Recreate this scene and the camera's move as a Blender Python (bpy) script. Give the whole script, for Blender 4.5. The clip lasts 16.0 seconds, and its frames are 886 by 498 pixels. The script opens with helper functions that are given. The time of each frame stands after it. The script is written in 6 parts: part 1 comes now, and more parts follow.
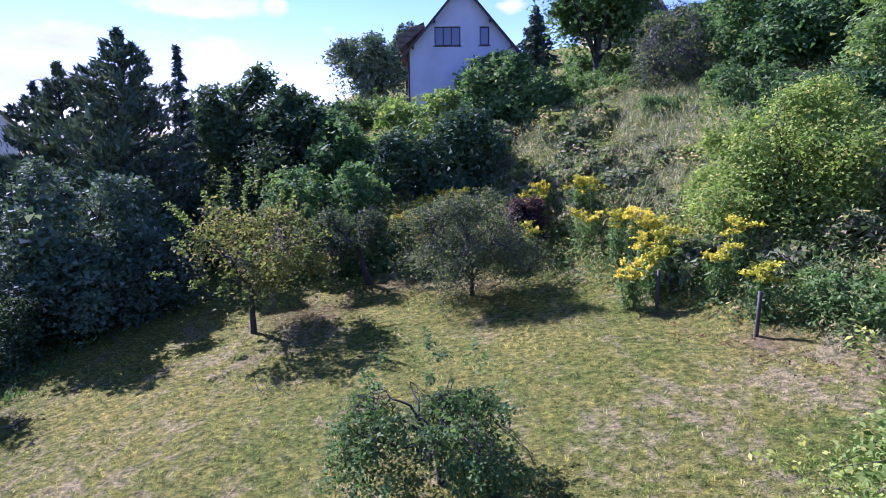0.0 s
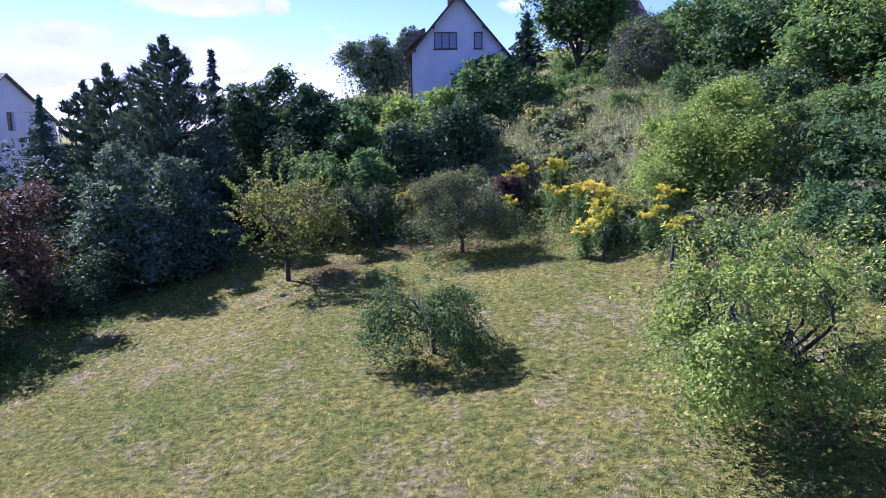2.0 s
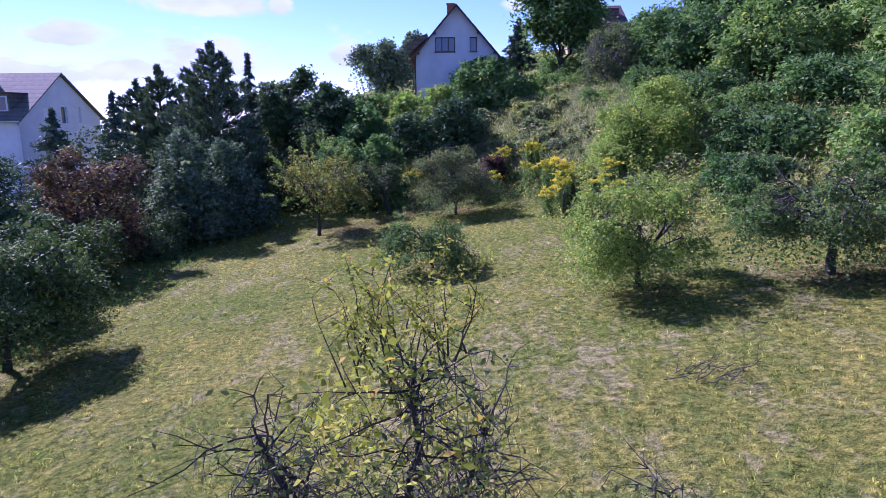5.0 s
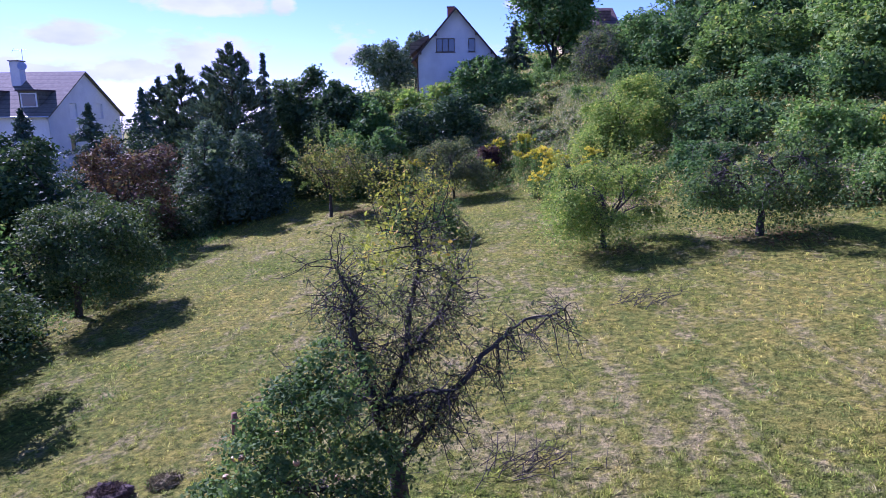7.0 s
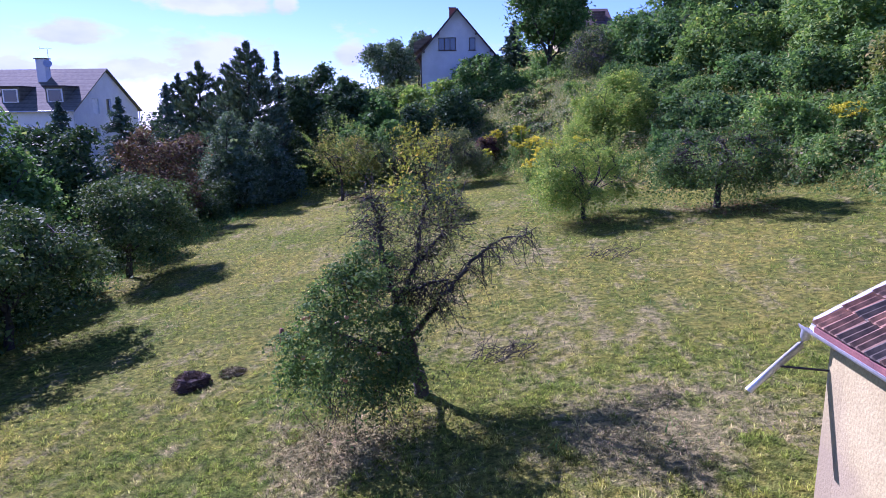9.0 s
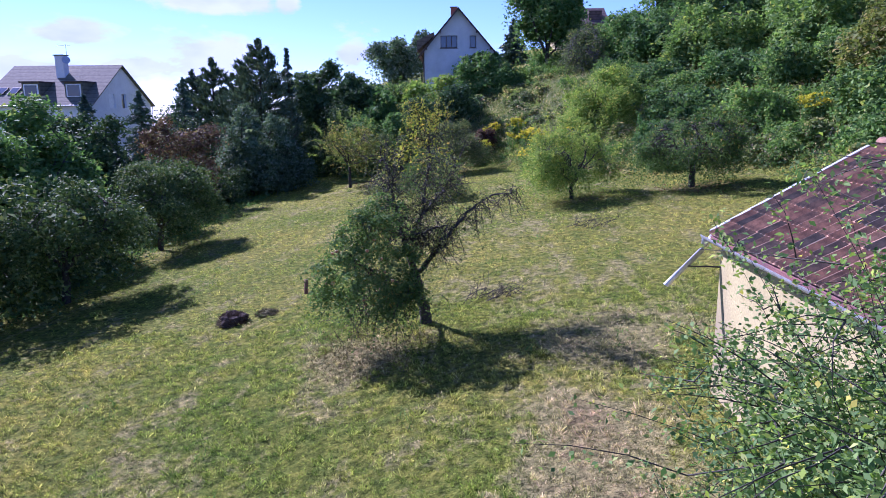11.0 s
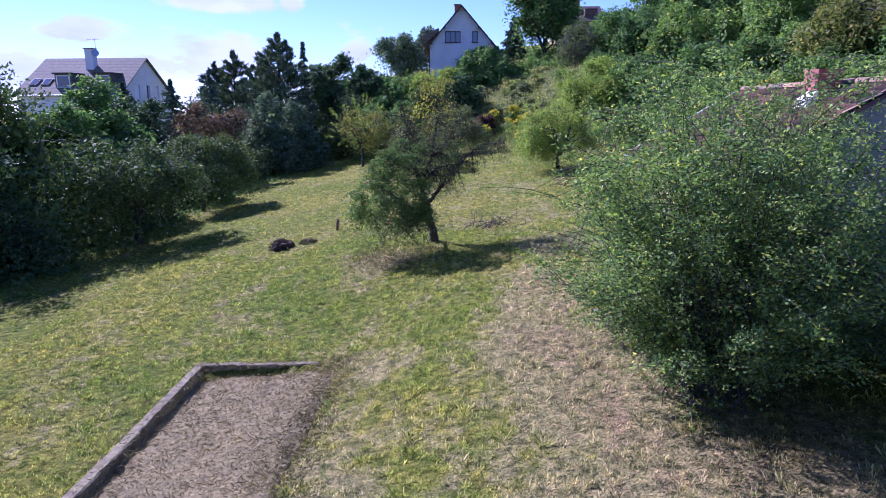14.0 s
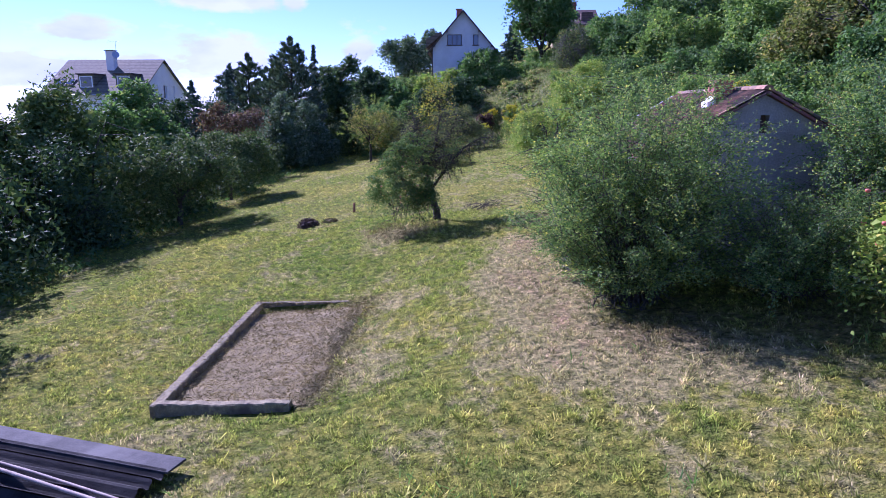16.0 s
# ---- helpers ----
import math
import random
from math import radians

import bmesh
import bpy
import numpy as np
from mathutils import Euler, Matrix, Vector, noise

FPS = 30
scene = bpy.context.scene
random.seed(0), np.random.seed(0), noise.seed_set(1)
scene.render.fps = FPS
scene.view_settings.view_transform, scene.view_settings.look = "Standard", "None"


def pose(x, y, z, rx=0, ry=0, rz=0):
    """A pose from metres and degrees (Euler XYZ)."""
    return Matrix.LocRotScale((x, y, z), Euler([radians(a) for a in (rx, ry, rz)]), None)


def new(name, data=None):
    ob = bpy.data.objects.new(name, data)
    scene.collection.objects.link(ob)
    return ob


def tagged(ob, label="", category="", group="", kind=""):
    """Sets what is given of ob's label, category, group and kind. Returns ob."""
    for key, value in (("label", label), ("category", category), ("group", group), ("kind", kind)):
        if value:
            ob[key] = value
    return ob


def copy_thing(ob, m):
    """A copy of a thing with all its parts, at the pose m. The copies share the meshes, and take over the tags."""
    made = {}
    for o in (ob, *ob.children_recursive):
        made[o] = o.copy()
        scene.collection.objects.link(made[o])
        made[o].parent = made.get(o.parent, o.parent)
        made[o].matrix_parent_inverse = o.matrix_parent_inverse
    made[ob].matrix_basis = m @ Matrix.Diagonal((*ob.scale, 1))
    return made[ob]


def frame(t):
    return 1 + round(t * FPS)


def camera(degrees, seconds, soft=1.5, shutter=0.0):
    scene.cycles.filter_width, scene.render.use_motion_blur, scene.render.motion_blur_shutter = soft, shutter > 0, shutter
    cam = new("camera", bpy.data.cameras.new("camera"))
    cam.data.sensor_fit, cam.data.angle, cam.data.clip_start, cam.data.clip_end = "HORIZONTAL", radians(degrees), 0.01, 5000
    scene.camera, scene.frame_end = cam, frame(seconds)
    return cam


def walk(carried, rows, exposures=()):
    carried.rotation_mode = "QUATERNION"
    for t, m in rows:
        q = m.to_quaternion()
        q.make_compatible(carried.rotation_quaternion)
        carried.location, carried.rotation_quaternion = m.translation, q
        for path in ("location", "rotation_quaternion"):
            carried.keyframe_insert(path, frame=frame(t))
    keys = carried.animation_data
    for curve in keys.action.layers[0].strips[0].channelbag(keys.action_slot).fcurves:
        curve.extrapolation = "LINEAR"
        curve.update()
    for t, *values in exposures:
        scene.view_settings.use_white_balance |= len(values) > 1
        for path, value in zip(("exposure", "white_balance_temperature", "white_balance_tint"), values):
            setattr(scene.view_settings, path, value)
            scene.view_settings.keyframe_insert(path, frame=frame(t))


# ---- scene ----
cam = camera(66.4, 16.0, soft=0.8)
METRES, EYE, TILT, LEAN, TURN = 34.0, 6.5, -11.5, 0.7, 0.0
ROWS = [
    (0.0, 0.0, 0.0, 0.0, 0.0, 0.0, -0.0),
    (0.5, 0.0019, -0.0399, -0.0102, 0.03, 0.0, -0.03),
    (1.0, 0.0032, -0.081, -0.0204, 0.06, -0.0, -0.04),
    (1.5, 0.0048, -0.1228, -0.0306, 0.1, -0.03, -0.06),
    (2.0, 0.0067, -0.165, -0.0406, 0.13, -0.07, -0.05),
    (2.5, 0.0084, -0.2067, -0.0508, 0.17, -0.06, -0.05),
    (3.0, 0.0096, -0.2484, -0.0609, 0.22, -0.08, -0.07),
    (3.5, 0.0115, -0.2886, -0.0709, 0.27, -0.12, -0.09),
    (4.0, 0.0129, -0.3256, -0.0802, 0.3, -0.13, -0.11),
    (6.5, 0.0207, -0.4737, -0.1217, 0.56, -0.15, -0.15),
    (7.0, 0.0217, -0.5052, -0.1305, 0.58, -0.14, -0.18),
    (7.5, 0.0225, -0.5358, -0.1388, 0.62, -0.14, -0.19),
    (8.0, 0.023, -0.5644, -0.1472, 0.67, -0.17, -0.2),
    (8.5, 0.0235, -0.5901, -0.1558, 0.7, -0.2, -0.25),
    (9.0, 0.0237, -0.6137, -0.164, 0.74, -0.2, -0.28),
    (11.5, 0.0263, -0.7188, -0.2024, 0.93, -0.24, -0.45),
    (12.0, 0.0267, -0.7406, -0.2108, 0.97, -0.24, -0.51),
    (12.5, 0.0269, -0.7638, -0.2198, 1.0, -0.26, -0.54),
    (13.0, 0.0272, -0.7881, -0.2294, 1.04, -0.27, -0.59),
    (13.5, 0.0273, -0.8135, -0.2394, 1.08, -0.3, -0.64),
    (14.0, 0.0273, -0.8398, -0.2497, 1.14, -0.31, -0.65),
    (14.5, 0.0278, -0.867, -0.2578, 1.19, -0.32, -0.67),
    (15.0, 0.0289, -0.8967, -0.2632, 1.24, -0.33, -0.7),
    (15.5, 0.0301, -0.928, -0.2684, 1.28, -0.36, -0.73),
    (16.0, 0.0306, -0.9594, -0.2735, 1.32, -0.38, -0.76),
]
walk(cam, [(t, pose(0, 0, EYE, TILT, LEAN, TURN) @ pose(METRES * x, METRES * y, METRES * z, 90 + pitch, roll, yaw)) for t, x, y, z, yaw, pitch, roll in ROWS], [(0.0, 1.50, 4600, 64), (4.0, 1.32, 4600, 64), (8.0, 1.25, 4580, 64), (11.0, 1.27, 4600, 52), (16.0, 1.27, 4580, 57)])

# ---- world and light ----
def node(tree, kind, **sockets):
    n = tree.nodes.new(kind)
    for key, value in sockets.items():
        n.inputs[key.replace("_", " ")].default_value = value
    return n


def link(tree, a, b):
    tree.links.new(a, b)


def math_node(tree, op, a, b=None):
    n = tree.nodes.new("ShaderNodeMath")
    n.operation = op
    for i, v in enumerate((a, b)):
        if v is None:
            continue
        if isinstance(v, (int, float)):
            n.inputs[i].default_value = v
        else:
            tree.links.new(v, n.inputs[i])
    return n.outputs[0]


def ramp(tree, fac, stops):
    n = tree.nodes.new("ShaderNodeValToRGB")
    while len(n.color_ramp.elements) < len(stops):
        n.color_ramp.elements.new(0.5)
    for e, (p, c) in zip(n.color_ramp.elements, stops):
        e.position, e.color = p, (*c, 1)
    tree.links.new(fac, n.inputs[0])
    return n.outputs[0]


def mix(tree, fac, a, b, mode="MIX"):
    n = tree.nodes.new("ShaderNodeMix")
    n.data_type, n.blend_type = "RGBA", mode
    for i, v in ((0, fac), (6, a), (7, b)):
        if isinstance(v, (int, float)):
            n.inputs[i].default_value = v
        elif isinstance(v, tuple):
            n.inputs[i].default_value = (*v, 1)
        else:
            tree.links.new(v, n.inputs[i])
    return n.outputs[2]


SUN_FROM = Vector((-0.70, 0.69, 0.74)).normalized()      # towards the sun
world = bpy.data.worlds.new("sky")
scene.world = world
world.use_nodes = True
wt = world.node_tree
wt.nodes.clear()
sky = wt.nodes.new("ShaderNodeTexSky")
sky.sky_type, sky.sun_disc = "NISHITA", False
sky.sun_elevation = math.asin(SUN_FROM.z)
sky.sun_rotation = math.atan2(SUN_FROM.x, SUN_FROM.y)
sky.air_density, sky.dust_density, sky.ozone_density = 0.9, 0.1, 3.2
place = wt.nodes.new("ShaderNodeTexCoord").outputs["Generated"]
# cumulus clouds: a few flat-footed heaps low in the sky with ragged rims, scattered fair-weather cloud elsewhere
stretch = node(wt, "ShaderNodeMapping", Scale=(3.2, 3.2, 7.5), Location=(0.37, 0.2, 0.55))
link(wt, place, stretch.inputs["Vector"])
scatter = node(wt, "ShaderNodeTexNoise", Scale=1.9, Detail=8.0, Roughness=0.55)
ragged = node(wt, "ShaderNodeTexNoise", Scale=5.5, Detail=8.0, Roughness=0.6)
body = node(wt, "ShaderNodeTexNoise", Scale=4.0, Detail=5.0)
for n in (scatter, ragged, body):
    link(wt, stretch.outputs[0], n.inputs["Vector"])
amount = math_node(wt, "MULTIPLY_ADD", scatter.outputs["Fac"], 2.2)
wt.nodes[-1].inputs[2].default_value = -1.36
for (cx, cy, cz, wide, tall) in ((-0.324, 0.942, 0.072, 0.092, 0.038), (-0.32, 0.94, 0.142, 0.11, 0.018), (-0.473, 0.875, 0.10, 0.07, 0.02), (-0.14, 0.987, 0.075, 0.03, 0.024), (-0.227, 0.964, 0.141, 0.022, 0.014), (-0.54, 0.84, 0.05, 0.11, 0.028), (0.097, 0.985, 0.141, 0.03, 0.012), (-0.42, 0.90, 0.055, 0.085, 0.022)):
    away = wt.nodes.new("ShaderNodeVectorMath")
    away.operation, away.inputs[1].default_value = "SUBTRACT", (cx, cy, cz)
    link(wt, place, away.inputs[0])
    shrink = wt.nodes.new("ShaderNodeVectorMath")
    shrink.operation, shrink.inputs[1].default_value = "MULTIPLY", (1 / wide, 1 / wide, 1 / tall)
    link(wt, away.outputs[0], shrink.inputs[0])
    reach = wt.nodes.new("ShaderNodeVectorMath")
    reach.operation = "LENGTH"
    link(wt, shrink.outputs[0], reach.inputs[0])
    amount = math_node(wt, "MAXIMUM", amount, math_node(wt, "SUBTRACT", 1.0, reach.outputs["Value"]))
amount = math_node(wt, "ADD", amount, math_node(wt, "MULTIPLY", math_node(wt, "SUBTRACT", ragged.outputs["Fac"], 0.5), 1.5))
cloud = ramp(wt, amount, [(0.06, (0, 0, 0)), (0.42, (1, 1, 1))])
white = ramp(wt, body.outputs["Fac"], [(0.3, (5.4, 5.7, 6.0)), (0.6, (6.7, 6.9, 7.0))])
sky_mix = mix(wt, cloud, sky.outputs[0], white)
back = node(wt, "ShaderNodeBackground", Strength=0.06)
link(wt, sky_mix, back.inputs["Color"])
out = wt.nodes.new("ShaderNodeOutputWorld")
link(wt, back.outputs[0], out.inputs["Surface"])

sun = new("sun", bpy.data.lights.new("sun", "SUN"))
sun.data.energy, sun.data.angle, sun.data.color = 5.0, radians(0.55), (1.0, 0.865, 0.645)
sun.rotation_mode = "QUATERNION"
sun.rotation_quaternion = (-SUN_FROM).to_track_quat("-Z", "Y")


# ---- the lie of the land ----
EDGE = [(-60, 62), (-22, 42), (-9, 33), (-2, 27.5), (3, 23), (6, 18.9), (8.6, 13.9), (10.8, 11.8), (14.4, 6.2), (15.6, 1.2), (16.5, -8), (17.5, -24), (19, -60), (25, -400)]


def above_edge(x, y):
    """Metres uphill of the foot of the slope; minus below it."""
    best, sign = 1e9, 1
    for (ax, ay), (bx, by) in zip(EDGE, EDGE[1:]):
        dx, dy = bx - ax, by - ay
        k = min(1, max(0, ((x - ax) * dx + (y - ay) * dy) / (dx * dx + dy * dy)))
        qx, qy = x - ax - k * dx, y - ay - k * dy
        d = math.hypot(qx, qy)
        if d < best - 1e-6:
            best, sign = d, 1 if dx * qy - dy * qx > 0 else -1
    return best * sign


def land(x, y):
    u = max(-13.0, x)
    far = math.hypot(x, y)
    z = 0.115 * u + 0.012 * min(60, max(-60, y)) if x < 30 else 3.45 + 0.012 * min(60, max(-60, y))
    if x < -13:
        z -= 0.03 * min(40, -13 - x)
    s = above_edge(x, y)
    if s > 0:
        k = min(1, max(0, (x + 30) / 22))
        z += (0.35 * s if s < 13 else 4.55 + 0.20 * (min(s, 45) - 13)) * k * k * (3 - 2 * k)
    z -= 0.40 * math.exp(-((x + 3.6) / 3.3) ** 2 - ((y + 18.5) / 7) ** 2)
    z += 0.13 * math.exp(-((x + 3.7) / 1.4) ** 2 - ((y + 25.4) / 1.3) ** 2) - 0.16 * math.exp(-((x + 1.6) / 1.2) ** 2 - ((y + 24.4) / 1.5) ** 2)
    z -= 0.25 * math.exp(-((x + 1.0) / 1.6) ** 2 - ((y + 17.5) / 3) ** 2)
    if -3.9 < x < -1.55 and -23.9 < y < -17.7:
        z -= 0.4
    if far > 75:
        z -= min(60, 0.12 * (far - 75))
    if abs(x) < 70 and abs(y) < 90:
        z += 0.10 * noise.noise((x * 0.25, y * 0.25, 0.0)) + (0.03 * noise.noise((x * 0.9, y * 0.9, 3.0)))
    return z


# ---- materials ----
def material(name):
    m = bpy.data.materials.new(name)
    m.use_nodes = True
    t = m.node_tree
    return m, t, t.nodes["Principled BSDF"], t.nodes["Material Output"]


def leaf(name, dark, light, odd=None, odd_share=0.08, rough=0.65, through_light=0.36):
    """Foliage: each leaf its own shade between dark and light, some of them odd-coloured."""
    m, t, b, o = material(name)
    r = t.nodes.new("ShaderNodeNewGeometry").outputs["Random Per Island"]
    stops = [(0.0, dark), (0.45, tuple(0.55 * a + 0.45 * b for a, b in zip(dark, light))), (1.0 - odd_share - 0.02, light)]
    if odd:
        stops += [(1.0 - odd_share, odd), (1.0, odd)]
    c = ramp(t, r, stops)
    pos = t.nodes.new("ShaderNodeTexCoord").outputs["Object"]
    n = node(t, "ShaderNodeTexNoise", Scale=0.9, Detail=3.0)
    link(t, pos, n.inputs["Vector"])
    shade = ramp(t, n.outputs["Fac"], [(0.3, (0.78, 0.80, 0.86)), (0.7, (1.46, 1.36, 1.28))])
    c = mix(t, 1.0, c, shade, "MULTIPLY")
    own = t.nodes.new("ShaderNodeObjectInfo").outputs["Random"]
    c = mix(t, 1.0, c, ramp(t, own, [(0.0, (0.70, 0.76, 0.84)), (0.5, (0.95, 0.96, 0.95)), (1.0, (1.32, 1.22, 0.98))]), "MULTIPLY")
    link(t, c, b.inputs["Base Color"])
    b.inputs["Roughness"].default_value = rough
    b.inputs["Specular IOR Level"].default_value = 0.07
    tr = t.nodes.new("ShaderNodeBsdfTranslucent")
    link(t, mix(t, 1.0, c, (1.1, 1.25, 0.6), "MULTIPLY"), tr.inputs["Color"])
    mx = node(t, "ShaderNodeMixShader", Fac=through_light)
    link(t, b.outputs[0], mx.inputs[1])
    link(t, tr.outputs[0], mx.inputs[2])
    link(t, mx.outputs[0], o.inputs["Surface"])
    return m


def surface(name, dark, light, scale=6.0, rough=0.85, bump=0.3, fine=60.0, metal=0.0, stain=None):
    """A worn plain surface: two scales of mottling, fine relief."""
    m, t, b, o = material(name)
    pos = t.nodes.new("ShaderNodeTexCoord").outputs["Object"]
    big = node(t, "ShaderNodeTexNoise", Scale=scale, Detail=6.0, Roughness=0.6)
    small = node(t, "ShaderNodeTexNoise", Scale=fine, Detail=4.0)
    link(t, pos, big.inputs["Vector"])
    link(t, pos, small.inputs["Vector"])
    c = ramp(t, big.outputs["Fac"], [(0.3, dark), (0.7, light)])
    c = mix(t, 1.0, c, ramp(t, small.outputs["Fac"], [(0.3, (0.82, 0.82, 0.82)), (0.7, (1.12, 1.12, 1.12))]), "MULTIPLY")
    if stain:
        far = node(t, "ShaderNodeTexNoise", Scale=scale * 0.35, Detail=5.0)
        link(t, pos, far.inputs["Vector"])
        c = mix(t, ramp(t, far.outputs["Fac"], [(0.52, (0, 0, 0)), (0.68, (0.8, 0.8, 0.8))]), c, stain)
    own = t.nodes.new("ShaderNodeObjectInfo").outputs["Random"]
    c = mix(t, 1.0, c, ramp(t, own, [(0.0, (0.85, 0.85, 0.85)), (1.0, (1.12, 1.12, 1.12))]), "MULTIPLY")
    link(t, c, b.inputs["Base Color"])
    b.inputs["Roughness"].default_value, b.inputs["Metallic"].default_value = rough, metal
    bp = node(t, "ShaderNodeBump", Strength=bump, Distance=0.02)
    link(t, small.outputs["Fac"], bp.inputs["Height"])
    link(t, bp.outputs[0], b.inputs["Normal"])
    return m


def turf_colour(t, lush, pale, straw, soil):
    """Mown late-summer grass: green sward, bleached patches, bare scuffed places. Shared by the soil sheet and the blades."""
    pos = t.nodes.new("ShaderNodeNewGeometry").outputs["Position"]
    flat = node(t, "ShaderNodeMapping", Scale=(1, 1, 0.0))
    link(t, pos, flat.inputs["Vector"])
    big = node(t, "ShaderNodeTexNoise", Scale=0.16, Detail=3.0, Roughness=0.6)
    mid = node(t, "ShaderNodeTexNoise", Scale=0.9, Detail=6.0, Roughness=0.68, Distortion=0.6)
    streak = node(t, "ShaderNodeMapping", Scale=(1.0, 0.45, 0.0), Rotation=(0, 0, radians(62)))
    link(t, pos, streak.inputs["Vector"])
    small = node(t, "ShaderNodeTexNoise", Scale=5.5, Detail=8.0, Roughness=0.8)
    speck = node(t, "ShaderNodeTexNoise", Scale=2.6, Detail=9.0, Roughness=0.8, Distortion=0.3)
    for n in (big, small, speck):
        link(t, flat.outputs[0], n.inputs["Vector"])
    link(t, streak.outputs[0], mid.inputs["Vector"])
    clump = node(t, "ShaderNodeTexNoise", Scale=2.1, Detail=5.0, Roughness=0.7)
    link(t, flat.outputs[0], clump.inputs["Vector"])
    green = mix(t, ramp(t, big.outputs["Fac"], [(0.35, (0, 0, 0)), (0.65, (1, 1, 1))]), lush, pale)
    # trodden, sun-bleached strip beside the hut and round the raised bed
    dry = math_node(t, "ADD", math_node(t, "MULTIPLY", mid.outputs["Fac"], 0.5), math_node(t, "MULTIPLY", speck.outputs["Fac"], 0.5))
    for (x, y, r, k) in ((2.9, -15.0, 1.7, 0.20), (2.7, -17.0, 2.0, 0.24), (2.6, -19.0, 2.0, 0.24), (2.6, -21.2, 2.1, 0.22), (2.8, -23.2, 2.2, 0.16), (-1.2, -11.2, 1.9, 0.16), (4.0, -12.0, 2.6, 0.13), (-0.6, -18.5, 1.3, 0.14), (-0.9, -23.0, 1.6, 0.14), (4.5, -24.6, 3.0, 0.12), (-0.7, -21.0, 2.2, 0.10), (4.0, -7.5, 4.0, 0.06), (2.0, 1.0, 6.0, 0.05), (7.5, 13.0, 3.6, 0.06), (-5.0, 20.0, 3.5, 0.05), (9.5, 5.0, 3.0, 0.05), (-3.5, -26.0, 3.0, 0.07), (-7.5, 13.0, 4.0, 0.03), (3.5, 11.5, 3.0, 0.05)):
        d = t.nodes.new("ShaderNodeVectorMath")
        d.operation = "DISTANCE"
        link(t, flat.outputs[0], d.inputs[0])
        d.inputs[1].default_value = (x, y, 0)
        near = node(t, "ShaderNodeMapRange")
        near.interpolation_type = "SMOOTHSTEP"
        link(t, d.outputs["Value"], near.inputs["Value"])
        near.inputs["From Min"].default_value, near.inputs["From Max"].default_value = r, 0.0
        near.inputs["To Max"].default_value = k
        dry = math_node(t, "ADD", dry, near.outputs[0])
    green = mix(t, 1.0, green, ramp(t, clump.outputs["Fac"], [(0.36, (0.72, 0.84, 0.8)), (0.64, (1.3, 1.18, 1.1))]), "MULTIPLY")
    c = mix(t, ramp(t, dry, [(0.522, (0, 0, 0)), (0.60, (0.9, 0.9, 0.9))]), green, straw)
    c = mix(t, ramp(t, dry, [(0.66, (0, 0, 0)), (0.80, (0.7, 0.7, 0.7))]), c, soil)
    # red-brown leaf fall under the old trees and along the weeds
    for (x, y, r) in ((-4.6, 22.3, 2.6), (-1.6, 25.0, 2.4), (1.2, 23.2, 2.2), (11.4, 4.4, 2.4), (7.6, 15.2, 1.3), (9.2, 13.0, 1.4), (6.2, 18.0, 0.7), (6.6, 5.0, 1.2), (4.6, -22.6, 2.2), (6.8, -23.4, 2.2)):
        d = t.nodes.new("ShaderNodeVectorMath")
        d.operation = "DISTANCE"
        link(t, flat.outputs[0], d.inputs[0])
        d.inputs[1].default_value = (x, y, 0)
        near = node(t, "ShaderNodeMapRange")
        near.interpolation_type = "SMOOTHSTEP"
        link(t, math_node(t, "ADD", d.outputs["Value"], math_node(t, "MULTIPLY", speck.outputs["Fac"], r * 1.4)), near.inputs["Value"])
        near.inputs["From Min"].default_value, near.inputs["From Max"].default_value = r * 1.6, r * 0.7
        near.inputs["To Max"].default_value = 0.6
        c = mix(t, near.outputs[0], c, (0.165, 0.115, 0.062))
    return mix(t, 1.0, c, ramp(t, small.outputs["Fac"], [(0.38, (0.36, 0.40, 0.36)), (0.49, (1.0, 1.0, 0.95)), (0.62, (1.9, 1.75, 1.65))]), "MULTIPLY"), small


def turf(name, lush, pale, straw, soil, blades=False):
    m, t, b, o = material(name)
    c, small = turf_colour(t, lush, pale, straw, soil)
    if blades:
        r = t.nodes.new("ShaderNodeNewGeometry").outputs["Random Per Island"]
        c = mix(t, 1.0, c, ramp(t, r, [(0.0, (0.5, 0.56, 0.5)), (0.45, (0.9, 0.95, 0.85)), (0.82, (1.2, 1.2, 1.1)), (0.84, (1.3, 1.2, 1.5)), (1.0, (1.5, 1.35, 1.8))]), "MULTIPLY")
    else:
        bp = node(t, "ShaderNodeBump", Strength=1.0, Distance=0.12)
        fine = node(t, "ShaderNodeTexNoise", Scale=28.0, Detail=4.0)
        link(t, t.nodes.new("ShaderNodeTexCoord").outputs["Object"], fine.inputs["Vector"])
        link(t, math_node(t, "ADD", small.outputs["Fac"], fine.outputs["Fac"]), bp.inputs["Height"])
        link(t, bp.outputs[0], b.inputs["Normal"])
    link(t, c, b.inputs["Base Color"])
    b.inputs["Roughness"].default_value = 0.9
    b.inputs["Specular IOR Level"].default_value = 0.03
    if blades:
        tr = t.nodes.new("ShaderNodeBsdfTranslucent")
        link(t, c, tr.inputs["Color"])
        mx = node(t, "ShaderNodeMixShader", Fac=0.45)
        link(t, b.outputs[0], mx.inputs[1])
        link(t, tr.outputs[0], mx.inputs[2])
        link(t, mx.outputs[0], o.inputs["Surface"])
    return m


